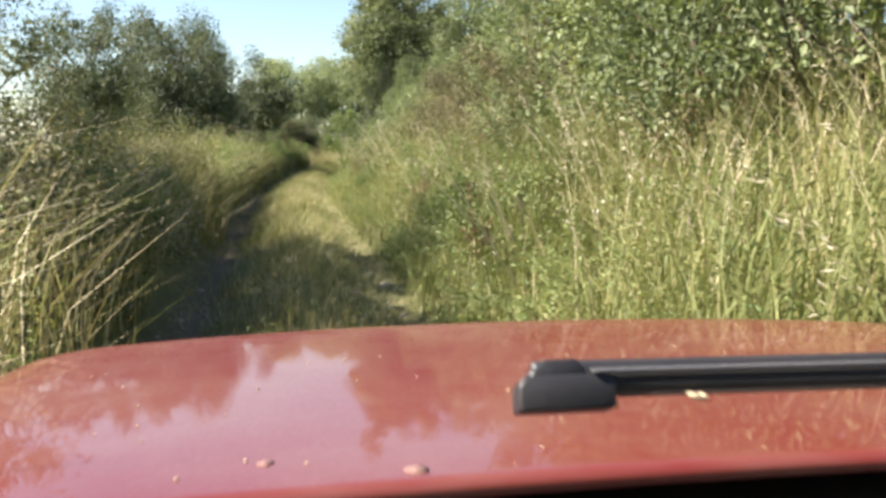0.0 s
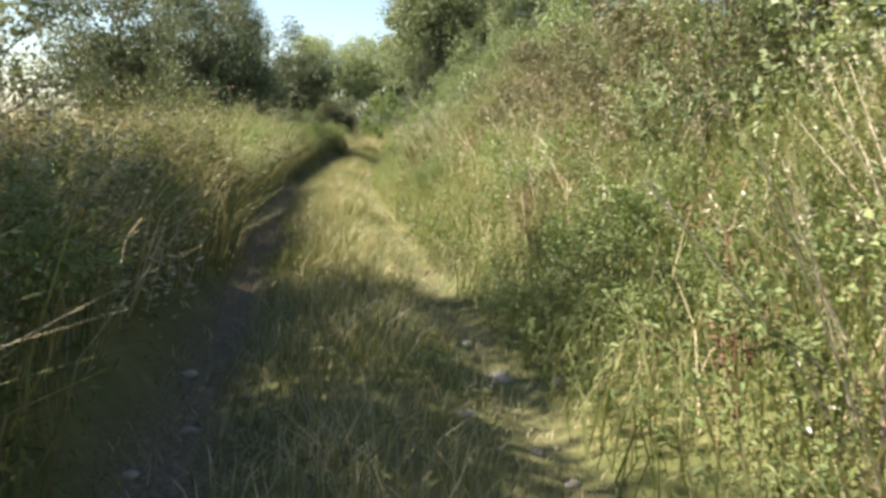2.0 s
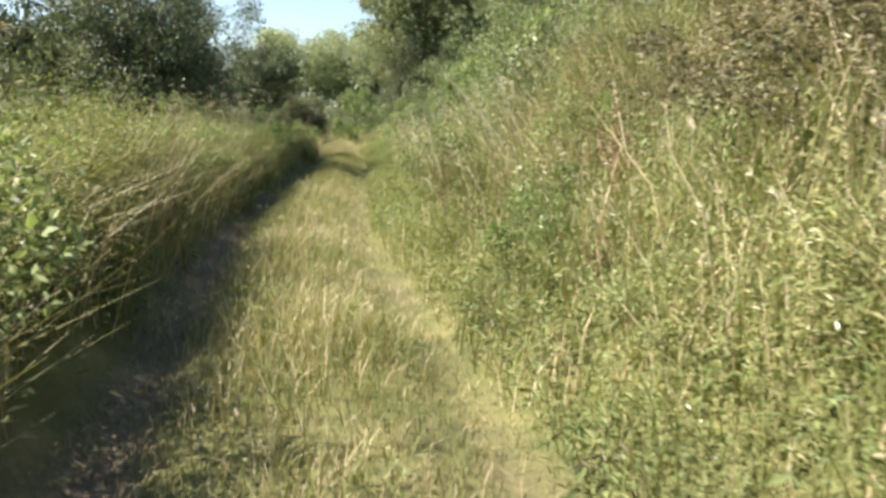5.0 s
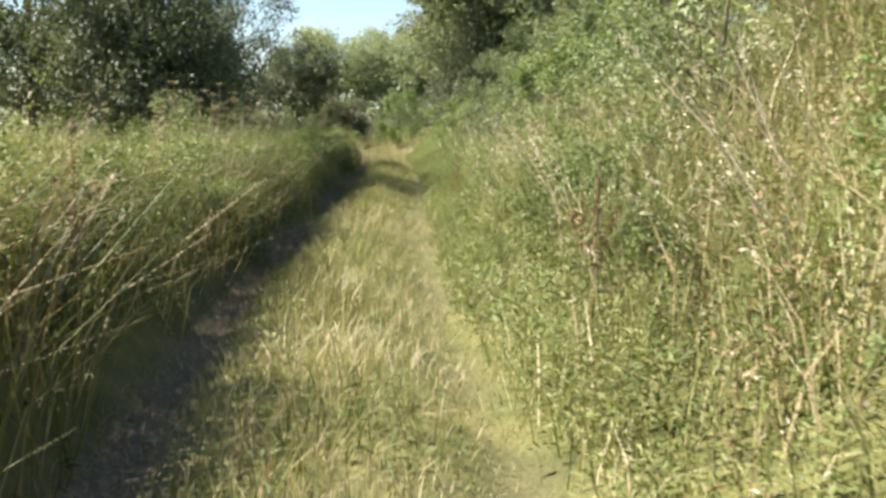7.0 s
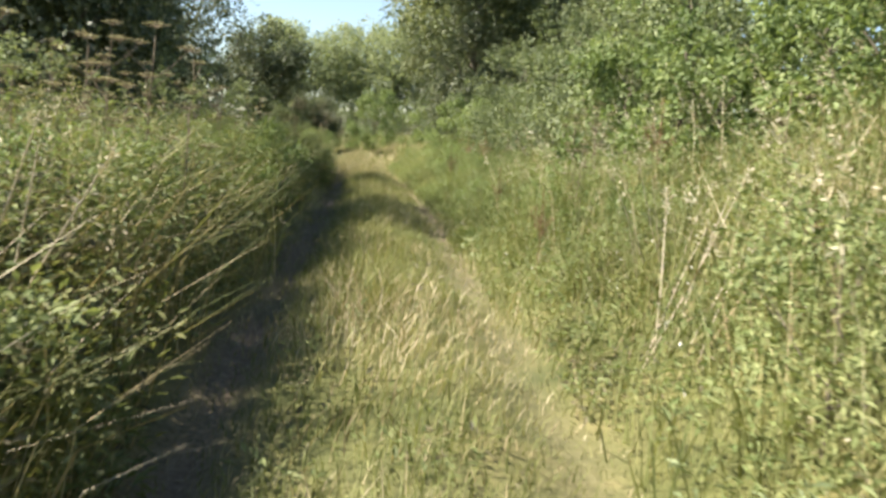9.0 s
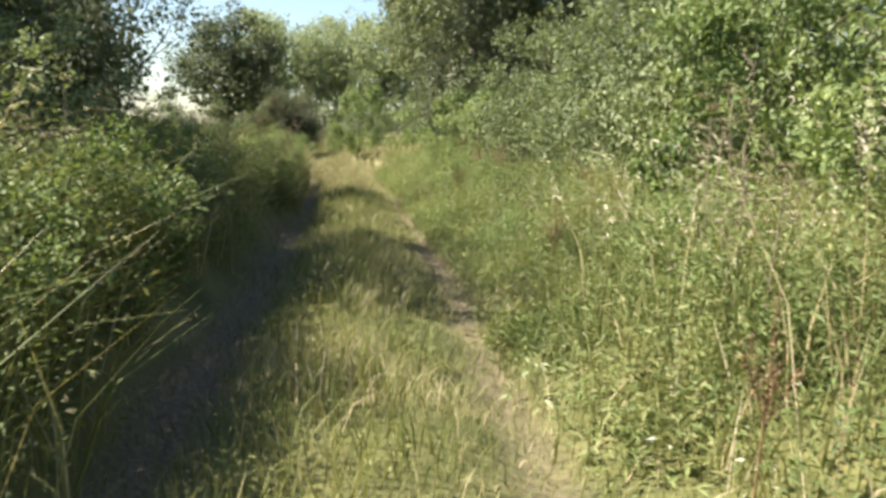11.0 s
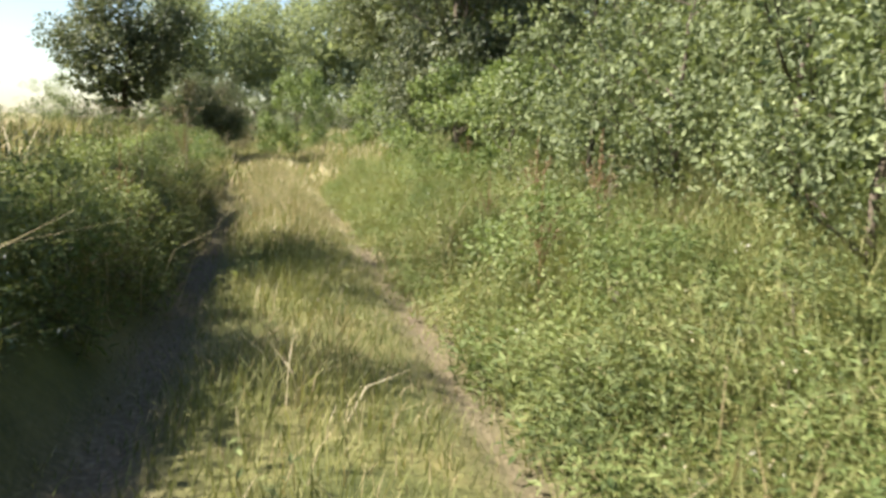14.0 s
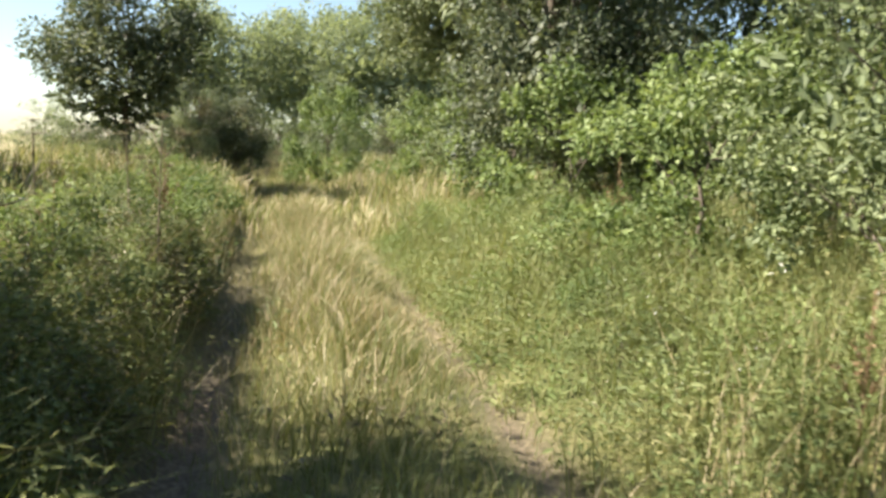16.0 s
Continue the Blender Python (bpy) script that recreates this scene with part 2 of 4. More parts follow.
def unit(v):
    return v / (np.linalg.norm(v, axis=-1, keepdims=True) + 1e-9)


def join(batches):
    """batches: (verts, faces, material index) with the same face size."""
    vs, fs, ix, o = [], [], [], 0
    for v, f, i in batches:
        vs.append(v)
        fs.append(f + o)
        ix.append(np.full(len(f), i))
        o += len(v)
    return np.concatenate(vs), np.concatenate(fs), np.concatenate(ix)


def scatter(u0, u1, y0, y1, per_m2, rs=RS):
    n = int((u1 - u0) * (y1 - y0) * per_m2)
    u, y = rs.uniform(u0, u1, n), rs.uniform(y0, y1, n)
    return u, y


def clear_of_car(u, y):
    return (y > 1.5) | (np.abs(u) > 1.45) | ((np.abs(u) < 0.7) & (y > 1.3))


def on_land(u, y):
    x = u + track_x(y)
    return np.stack([x, y, land(x, y)], -1)


def grass_stand(name, u0, u1, y0, y1, per_m2, tall, straw, label, width=0.009, mask=None, arch=0.28):
    """tall(u, y): height there; straw(u, y): share of dry blades."""
    u, y = scatter(u0, u1, y0, y1, per_m2)
    keep = clear_of_car(u, y)
    if mask is not None:
        keep &= RS.uniform(size=len(u)) < mask(u, y)
    u, y = u[keep], y[keep]
    h = tall(u, y) * RS.uniform(0.55, 1.1, len(u))
    base = on_land(u, y)
    base[:, 2] -= 0.02
    wind = np.stack([0.12 + 0.2 * lumps(u, y, 1.5), 0.15 * lumps(y, u, 1.7)], -1)
    lean = (RS.normal(0, arch, (len(u), 2)) + wind) * h[:, None]
    edge = np.where(np.abs(u + 0.1) > 0.9, np.maximum(np.abs(u) - 0.62, 0.05), 9.0)
    inward = -np.sign(u) * lean[:, 0]
    lean[:, 0] -= -np.sign(u) * np.maximum(inward - edge, 0)
    w = width * RS.uniform(0.6, 1.5, len(u)) * (0.7 + 0.5 * np.minimum(1, h))
    dry = RS.uniform(size=len(u)) < straw(u, y)
    v, f = blades(base, h, w, lean)
    index = np.repeat(np.where(dry, 1, 0), 2)
    ob = mesh_object(name, v, f, [GRASS, STRAW], index=index)
    return tagged(ob, label, "grass", kind="stuff")


def herb_stand(name, u0, u1, y0, y1, per_m2, tall, label, mats, shares=(1.0,), leaf=0.05, each=22, mask=None, clumps=2.2, rise=0.5, even=1.0):
    """Leafy herbs: stems hidden among their leaves. They grow in clumps of one kind, height and leaf size."""
    cu, cy = scatter(u0, u1, y0, y1, clumps)
    m = len(cu)
    grow, size_of = 1 + even * (RS.uniform(0.62, 1.3, m) - 1), RS.uniform(0.65, 1.45, m)
    kind_of = RS.choice(len(mats), m, p=np.array(shares) / np.sum(shares))
    n = int((u1 - u0) * (y1 - y0) * per_m2)
    own = RS.randint(0, m, n)
    stray = RS.uniform(size=n) < 0.25
    u = np.where(stray, RS.uniform(u0, u1, n), cu[own] + RS.normal(0, 0.2, n))
    y = np.where(stray, RS.uniform(y0, y1, n), cy[own] + RS.normal(0, 0.24, n))
    keep = (u > u0) & (u < u1) & clear_of_car(u, y)
    if mask is not None:
        keep &= RS.uniform(size=n) < mask(u, y)
    u, y, own = u[keep], y[keep], own[keep]
    n = len(u)
    h = tall(u, y) * grow[own] * RS.uniform(0.75, 1.12, n)
    base = on_land(u, y)
    lean = RS.normal(0, 0.16, (n, 2)) * h[:, None]
    k = each
    s = RS.uniform(0.02, 1.0, (n, k)) ** rise
    ang = RS.uniform(0, 6.283, (n, k))
    out = np.stack([np.cos(ang), np.sin(ang)], -1)
    pos = np.empty((n, k, 3))
    rad = (0.02 + 0.10 * RS.uniform(size=(n, k))) * (1.15 - s * 0.6)
    pos[..., :2] = base[:, None, :2] + lean[:, None] * (s**1.5)[..., None] + out * rad[..., None]
    pos[..., 2] = base[:, None, 2] + s * h[:, None]
    axis = np.concatenate([out, RS.normal(0.15, 0.45, (n, k, 1))], -1)
    normal = np.concatenate([out * -0.2 + RS.normal(0, 0.35, (n, k, 2)), np.ones((n, k, 1))], -1)
    size = leaf * RS.uniform(0.6, 1.3, (n, k)) * (1.2 - 0.5 * s) * size_of[own][:, None]
    pos, axis, normal = pos.reshape(-1, 3), unit(axis.reshape(-1, 3)), unit(normal.reshape(-1, 3))
    size = size.ravel()
    v, f = leaves(pos, axis, normal, size * 1.25, size * RS.uniform(0.22, 0.48, len(size)))
    index = np.repeat(np.repeat(kind_of[own], k), 2)
    return tagged(mesh_object(name, v, f, mats, index=index), label, "weeds", kind="stuff")


def tube(points, radii, sides=6):
    """Verts and quads of a tapered tube along points."""
    points, rings = np.asarray(points, float), []
    for i, p in enumerate(points):
        d = points[min(i + 1, len(points) - 1)] - points[max(i - 1, 0)]
        d = d / (np.linalg.norm(d) + 1e-9)
        a = np.cross(d, (0.31, 0.95, 0.05))
        a /= np.linalg.norm(a)
        b = np.cross(d, a)
        t = np.arange(sides) * 2 * math.pi / sides
        rings.append(p + radii[i] * (np.cos(t)[:, None] * a + np.sin(t)[:, None] * b))
    v = np.concatenate(rings)
    f = []
    for i in range(len(points) - 1):
        for j in range(sides):
            k = (j + 1) % sides
            f.append((i * sides + j, i * sides + k, (i + 1) * sides + k, (i + 1) * sides + j))
    return v, np.array(f)


def limbs(height, spread, count, girth, rs, low=0.2):
    """A trunk that bends and limbs that fork from it. Returns tube batches and the limbs' ends."""
    batches, ends = [], []
    steps = 7
    trunk = np.array([[rs.normal(0, 0.03) * height * i / steps, rs.normal(0, 0.03) * height * i / steps, height * 0.85 * i / steps - 0.12 * (i == 0)] for i in range(steps + 1)])
    batches.append((*tube(trunk, [girth * (1 - 0.85 * i / steps) for i in range(steps + 1)], 8), 0))
    for c in range(count):
        s = rs.uniform(low, 0.95)
        p = trunk[0] + (trunk[-1] - trunk[0]) * s
        i = min(int(s * steps), steps - 1)
        p = trunk[i] + (trunk[i + 1] - trunk[i]) * (s * steps - i)
        a = c * 2.4 + rs.uniform(-0.5, 0.5)
        reach = spread * (1.05 - 0.5 * s) * rs.uniform(0.6, 1.0)
        pts = [p]
        for q in range(1, 5):
            g = q / 4
            pts.append(p + np.array([math.cos(a) * reach * g, math.sin(a) * reach * g, height * 0.22 * g * g + reach * 0.35 * g]) + rs.normal(0, 0.04 * reach, 3))
        r0 = girth * 0.45 * (1 - 0.6 * s)
        batches.append((*tube(pts, [r0 * (1 - 0.8 * q / 4) for q in range(5)], 5), 0))
        ends.append(pts[-1])
        ends.append(pts[3])
        for e in range(2):
            b = a + rs.uniform(-1.0, 1.0)
            tip = pts[3] + np.array([math.cos(b), math.sin(b), 0.5]) * reach * 0.4
            batches.append((*tube([pts[2], (pts[2] + tip) / 2 + rs.normal(0, 0.03, 3), tip], [r0 * 0.4, r0 * 0.28, r0 * 0.1], 4), 0))
            ends.append(tip)
    return batches, np.array(ends)


def foliage(centres, radius, count, size, rs, squash=0.8, droop=0.0):
    """Leaves in loose clumps round the given centres."""
    n = len(centres) * count
    c = np.repeat(centres, count, 0)
    r = np.repeat(radius, count)
    d = unit(rs.normal(size=(n, 3)))
    d[:, 2] *= squash
    pos = c + d * (r * rs.uniform(0.25, 1.0, n) ** 0.6)[:, None]
    axis = unit(d + rs.normal(0, 0.7, (n, 3)) + [0, 0, -droop])
    normal = unit(d * 0.5 + rs.normal(0, 0.45, (n, 3)) + [0, 0, 0.8])
    s = size * rs.uniform(0.6, 1.35, n)
    return leaves(pos, axis, normal, s, s * rs.uniform(0.45, 0.7, n))


def woody(name, label, category, height, spread, leaf, mat, seed, clumps=70, count=110, low=0.15, trunk=0.1, limb=9, clump=0.42, bushy=0.6, droop=0.0, hollow=0.0, group=""):
    """A tree or shrub of its own: trunk with limbs, and a crown of leaf clumps with an uneven outline."""
    rs = np.random.RandomState(seed)
    thing = new(name)
    batches, ends = limbs(height, spread, limb, trunk, rs, low)
    v, f, _ = join(batches)
    tagged(mesh_object("stem" if trunk < 0.03 else "trunk", v, f, [BARK], thing, shade=True), kind="stuff" if trunk < 0.03 else "")
    extra = max(clumps - len(ends), 4)
    d = unit(rs.normal(size=(extra, 3)))
    d[:, 2] = np.abs(d[:, 2]) * 1.3 - bushy
    d = unit(d)
    # the outline swells and shrinks in a few broad lobes
    lobes = unit(rs.normal(size=(7, 3)))
    swell = 0.8 + 0.35 * np.max(d @ lobes.T, axis=1) ** 3
    mid = np.array([0, 0, height * (0.56 - 0.12 * bushy)])
    shell = mid + d * np.array([spread, spread, height * (0.42 + 0.1 * bushy)]) * (swell * rs.uniform(0.72, 1.0, extra))[:, None]
    shell = shell[shell[:, 2] > 0.12]
    if hollow:
        shell = shell[rs.uniform(size=len(shell)) > hollow]
    centres = np.concatenate([shell, ends])
    radius = clump * spread * 0.55 * rs.uniform(0.6, 1.25, len(centres))
    v, f = foliage(centres, radius, count, leaf, rs, droop=droop)
    if trunk > 0.045:
        # old leaves and twigs that fill the heart of a tree's crown
        heart = mid + unit(rs.normal(size=(46, 3))) * np.array([spread, spread, height * 0.42]) * rs.uniform(0.25, 0.66, 46)[:, None]
        v2, f2 = foliage(heart[heart[:, 2] > 0.5], np.full(int((heart[:, 2] > 0.5).sum()), spread * 0.24), 84 if trunk > 0.095 else 22, leaf * 1.5, rs)
        f = np.concatenate([f, f2 + len(v)])
        v = np.concatenate([v, v2])
    v[:, 2] = np.maximum(v[:, 2], 0.02)
    mesh_object("crown", v, f, [mat], thing)
    return tagged(thing, label, category, group)


def stand(ob, x, y, turn=0.0, size=1.0, sink=0.05, tall=1.0):
    """Put a thing that was built at the origin on the land."""
    z = float(land(x, y)) - sink
    ob.matrix_basis = Matrix.LocRotScale((x, y, z), Euler((0, 0, radians(turn))), (size, size, size * tall))
    return ob


def repeat(ob, x, y, turn=0.0, size=1.0, sink=0.05, tall=1.0):
    z = float(land(x, y)) - sink
    was = ob.matrix_basis.copy()
    ob.matrix_basis = Matrix.Identity(4)
    made = copy_thing(ob, Matrix.LocRotScale((x, y, z), Euler((0, 0, radians(turn))), (size, size, size * tall)))
    ob.matrix_basis = was
    return made


# ---- trees ----
oak = woody("tree", "dark green broadleaf tree at the field edge", "tree", 6.2, 2.9, 0.15, TREE, 3, clumps=190, count=125, low=0.08, trunk=0.14, limb=12, bushy=1.1, group="trees along the track")
stand(oak, -9.2, 55.0, 20, 1.12, 0.05, 1.2)
willow = woody("tree", "pale grey-green willow with several thin stems", "tree", 6.4, 2.6, 0.13, WILLOW, 8, clumps=105, count=100, low=0.08, trunk=0.09, limb=14, bushy=0.95, droop=0.5, group="trees along the track")
stand(willow, -9.9, 31.0, 60, 1.15, 0.05, 0.95)
shade_tree = woody("tree", "broad dark green tree standing beside the track", "tree", 6.2, 2.9, 0.14, TREE, 5, clumps=150, count=76, low=0.12, trunk=0.16, limb=12, bushy=0.75, group="trees along the track")
snag = woody("tree", "thin half-bare tree with grey branches leaning over the track", "tree", 5.2, 2.3, 0.10, TREE, 21, clumps=60, count=70, low=0.15, trunk=0.09, limb=15, bushy=0.5, hollow=0.45, group="trees along the track")
stand(snag, -3.0, 43.6, 0, 0.95)
repeat(oak, -13.0, 63.0, 60, 0.9)
lone = woody("tree", "dark field tree with an open crown on a bare trunk", "tree", 6.5, 2.75, 0.15, TREE, 41, clumps=95, count=90, low=0.36, trunk=0.13, limb=13, bushy=0.2, clump=0.34, hollow=0.12, group="trees along the track")
stand(lone, -2.3, 67.0, 140, 1.05, 0.05, 0.87)
repeat(shade_tree, 0.7, 69.5, 30, 0.42, 0.05, 1.0)
repeat(shade_tree, -0.6, 72.0, 200, 0.46, 0.05, 1.1)
stand(shade_tree, 12.4, 67.0, 300, 1.3)
repeat(shade_tree, 11.2, 52.5, 80, 1.15)
tall_tree = woody("tree", "tall green broadleaf tree leaning over the bank", "tree", 11.2, 3.3, 0.17, ASH, 14, clumps=250, count=105, low=0.3, trunk=0.2, limb=18, bushy=0.3, clump=0.36, group="trees along the track")
stand(tall_tree, 6.3, 55.2, 0, 1.0)
repeat(shade_tree, 5.7, 53.4, 210, 0.66, 0.05, 1.15)
repeat(tall_tree, 9.4, 60.5, 130, 0.92)
repeat(tall_tree, 7.2, 66.5, 250, 0.86)
repeat(tall_tree, 9.6, 46.5, 60, 0.72)
# trees beside the track whose shade lies across it
repeat(shade_tree, -5.5, 9.8, 90, 0.52, 0.05, 2.3)
repeat(shade_tree, -5.3, 7.5, 250, 0.68, 0.05, 1.25)
repeat(shade_tree, -4.9, 8.7, 310, 0.6, 0.05, 1.5)
repeat(shade_tree, -4.7, 6.0, 40, 0.7, 0.05, 1.05)
repeat(shade_tree, -9.2, 44.0, 100, 1.0, 0.05, 1.1)
repeat(shade_tree, -4.1, 44.6, 170, 0.42, 0.05, 2.3)
repeat(shade_tree, -3.3, 40.2, 60, 0.54, 0.05, 1.2)
repeat(shade_tree, -4.0, 36.9, 20, 0.7, 0.05, 1.22)
repeat(shade_tree, -4.1, 34.3, 120, 0.7, 0.05, 1.22)

# ---- far wood ----


def far_wood():
    """Two staggered rows of round crowns, each a heap of leaf clumps that catches the sun on its own flank."""
    rs = np.random.RandomState(77)
    batches = []
    for i in range(22):
        back = i % 2
        x = -2.6 + i * 1.75 + rs.uniform(-0.6, 0.6)
        y = (104 if back else 95) + rs.uniform(-2.5, 2.5)
        h = rs.uniform(10.6, 12.4) if back else rs.uniform(8.0, 10.6)
        s = rs.uniform(2.1, 2.9)
        n = 46
        d = unit(rs.normal(size=(n, 3)))
        d[:, 2] = np.where(d[:, 2] < -0.55, -d[:, 2], d[:, 2])
        lobes = unit(rs.normal(size=(6, 3)))
        swell = (0.74 + 0.36 * np.max(d @ lobes.T, axis=1) ** 3)[:, None]
        c = np.array([x, y, h * 0.55]) + d * swell * np.array([s, s, h * 0.42])
        v, f = foliage(c, rs.uniform(0.7, 1.25, n), 80, 0.25, rs)
        v2, f2 = foliage(np.array([x, y, h * 0.5]) + d * np.array([s, s, h * 0.42]) * 0.45, np.full(n, 0.9), 10, 0.6, rs)
        # low growth that closes the foot of the wood
        foot = np.stack([x + rs.uniform(-2.4, 2.4, 30), y - 2.2 + rs.uniform(-1, 1, 30), rs.uniform(0.3, 3.6, 30)], -1)
        v3, f3 = foliage(foot, rs.uniform(0.6, 1.1, 30), 60, 0.25, rs)
        f = np.concatenate([f, f2 + len(v), f3 + len(v) + len(v2)])
        v = np.concatenate([v, v2, v3])
        v[:, 2] = np.maximum(v[:, 2], 0.05)
        # most crowns take the leaf colour with the haze mixed in
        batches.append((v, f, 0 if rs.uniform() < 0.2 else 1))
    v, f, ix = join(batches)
    tagged(mesh_object("far_wood", v, f, [WILLOW, HAZY_WOOD], index=ix), "wood of broadleaf trees at the far end", "wood", kind="stuff")


far_wood()

# ---- shrubs ----
elder = woody("shrub", "leafy green shrub with broad pale leaves", "shrub", 2.9, 1.5, 0.066, SHRUB, 31, clumps=74, count=74, clump=0.31, low=0.05, trunk=0.05, limb=10, bushy=0.95, group="shrubs on the bank")
stand(elder, 3.75, 7.6, 0, 1.0)
bright = woody("shrub", "bright green bramble shrub", "shrub", 2.2, 1.4, 0.09, BRIGHT, 32, clumps=76, count=84, clump=0.33, low=0.05, trunk=0.04, limb=9, bushy=1.0, group="shrubs on the bank")
stand(bright, 3.95, 74.0, 0, 1.22, 0.05, 1.3)          # round bush at the end of the track
dry = woody("shrub", "dry brownish hedge shrub with seed heads", "shrub", 2.4, 1.4, 0.06, DRY, 33, clumps=80, count=90, low=0.05, trunk=0.04, limb=10, bushy=0.9, group="shrubs on the bank")
stand(dry, 3.6, 10.9, 0, 0.9)
for k, (kind, u, y, size, tall) in enumerate([
        (elder, 3.6, 4.9, 1.0, 1.0), (elder, 5.2, 6.0, 1.3, 1.0), (elder, 5.0, 9.4, 1.15, 1.0), (elder, 4.0, 2.4, 1.1, 1.0), (elder, 3.1, 6.3, 0.75, 1.1), (elder, 4.6, 4.0, 1.3, 1.1), (elder, 4.3, 7.9, 1.25, 1.0), (elder, 4.2, 10.9, 1.0, 1.0), (elder, 4.2, 14.8, 0.8, 1.0), (elder, 2.95, 10.3, 0.62, 1.1), (dry, 2.9, 12.6, 0.6, 1.1), (elder, 3.0, 16.6, 0.58, 1.1), (dry, 4.5, 15.6, 0.9, 1.0), (dry, 3.5, 18.9, 0.65, 1.0), (elder, 4.4, 20.2, 0.8, 1.0), (dry, 3.9, 21.8, 0.7, 1.0), (elder, 5.6, 11.6, 1.2, 1.0), (elder, 6.2, 8.4, 1.4, 1.0), (elder, 5.2, 20.6, 0.9, 1.1), (elder, 5.0, 26.4, 0.9, 1.1), (elder, -2.4, 36.8, 0.55, 0.9), (elder, -2.3, 39.6, 0.5, 0.9), (dry, 3.4, 13.6, 0.7, 1.0),
        (dry, 5.6, 13.0, 0.9, 1.0), (dry, 3.6, 16.2, 0.9, 1.0), (elder, 6.4, 16.0, 1.1, 1.0), (dry, 4.6, 18.0, 0.8, 1.0),
        (elder, 6.2, 20.0, 1.0, 1.0), (bright, 5.0, 23.0, 0.9, 1.0), (elder, 6.0, 26.0, 1.1, 1.0), (bright, 4.2, 28.5, 0.9, 1.0),
        (bright, 3.8, 31.5, 0.85, 1.0), (bright, 4.9, 31.0, 1.0, 1.0), (bright, 3.6, 34.5, 0.9, 1.1), (elder, 3.8, 37.2, 0.95, 1.05),
        (elder, 4.8, 35.6, 1.25, 1.0), (elder, 3.6, 40.0, 0.85, 1.1), (elder, 4.7, 39.0, 1.3, 1.0), (elder, 3.6, 43.0, 0.95, 1.0),
        (elder, 4.6, 42.5, 1.2, 1.0), (elder, 3.6, 45.4, 0.95, 1.1), (bright, 3.3, 48.0, 0.9, 1.0), (elder, 5.3, 48.0, 1.1, 0.9),
        (bright, 3.2, 51.5, 1.0, 1.0), (elder, 4.8, 53.0, 1.2, 1.0), (bright, 3.6, 56.0, 1.1, 1.0), (elder, 4.6, 60.0, 1.3, 1.0),
        (bright, 3.9, 65.0, 1.2, 1.0), (elder, 5.0, 69.0, 1.3, 1.0), (elder, -3.2, 29.6, 0.55, 0.9), (elder, -2.0, 30.9, 0.5, 0.9),
        (bright, -2.6, 38.6, 0.45, 1.0), (elder, -2.9, 35.0, 0.6, 1.0), (elder, -6.4, 30.0, 0.8, 0.9), (bright, -7.8, 31.5, 0.7, 1.0),
        (elder, -4.5, 66.0, 0.9, 0.8), (elder, -8.0, 78.0, 1.1, 0.8), (elder, -1.0, 85.0, 1.0, 0.8), (elder, -3.5, 82.0, 1.2, 0.9), (dry, -6.6, 77.0, 1.0, 0.7), (dry, -3.2, 76.0, 0.8, 0.7),
        (elder, -14.0, 88.0, 1.3, 0.6), (elder, -18.0, 90.0, 1.4, 0.6), (elder, -22.5, 92.0, 1.3, 0.6), (elder, -27.0, 93.0, 1.4, 0.6), (elder, -11.0, 72.0, 0.8, 0.7), (dry, -2.3, 70.5, 1.0, 1.0), (elder, -3.4, 71.5, 1.0, 0.9), (dry, -1.2, 78.0, 0.9, 0.9), (elder, -5.6, 72.0, 0.8, 0.8), (elder, -9.6, 84.0, 1.2, 0.7), (elder, -12.5, 80.0, 1.2, 0.7), (elder, -16.0, 84.0, 1.3, 0.7), (dry, 3.0, 15.4, 0.95, 1.5), (elder, 3.7, 14.3, 1.0, 1.6), (dry, 3.3, 17.2, 0.8, 1.4), (elder, 3.2, 22.8, 1.0, 1.7), (elder, 3.4, 25.0, 1.0, 1.6), (elder, 3.6, 86.0, 1.1, 0.9), (elder, 5.6, 88.0, 1.2, 0.9), (dry, 7.6, 87.0, 1.1, 0.9), (elder, 1.4, 88.0, 1.1, 0.8), (elder, 5.9, 45.2, 1.1, 1.0), (elder, 6.2, 49.6, 1.1, 0.9), (bright, 5.7, 41.4, 1.0, 1.0), (elder, -2.9, 66.2, 0.75, 0.8)]
        + [(elder if n % 3 else bright, 7.0 + 0.5 * (n % 2), 22.0 + 3.3 * n, 1.55, 1.3 if n < 8 else 0.9) for n in range(12)]):
    low = 0.55 if 13 < y < 28 and u > 0 else 1.0
    repeat(kind, u + float(track_x(y)), y, 67 * k, size * (0.5 + 0.5 * low), 0.08, tall * low)

# ---- grass and weeds ----


def left_tall(u, y):
    return (0.88 + 0.02 * smooth(-0.9, -1.4, u)) * (1 + 0.32 * lumps(u, y, 1.1) + 0.14 * lumps(y, u, 0.5)) * np.interp(y, [0, 20, 30, 38, 41, 44, 49], [1.0, 1.0, 0.98, 0.95, 0.78, 0.6, 0.55])


def verge_edge(u, y):
    """1 left of the verge's wandering edge, 0 towards the track."""
    return (u < -1.19 + 0.24 * lumps(0.6 * y + 7, y, 1.2)).astype(float)


def right_tall(u, y):
    return (0.42 + np.interp(y, [0, 3, 6, 22, 26], [0.66, 0.64, 0.54, 0.54, 0.66]) * smooth(0.95, 1.9, u) - np.interp(y, [0, 11, 15, 26, 30], [0.3, 0.3, -0.15, -0.15, 0.3]) * smooth(2.5, 3.4, u)) * (1 + 0.3 * lumps(u, y, 1.1) + 0.14 * lumps(y, u, 0.5)) * np.interp(y, [0, 24, 32, 40], [1.0, 1.0, 0.75, 0.7])


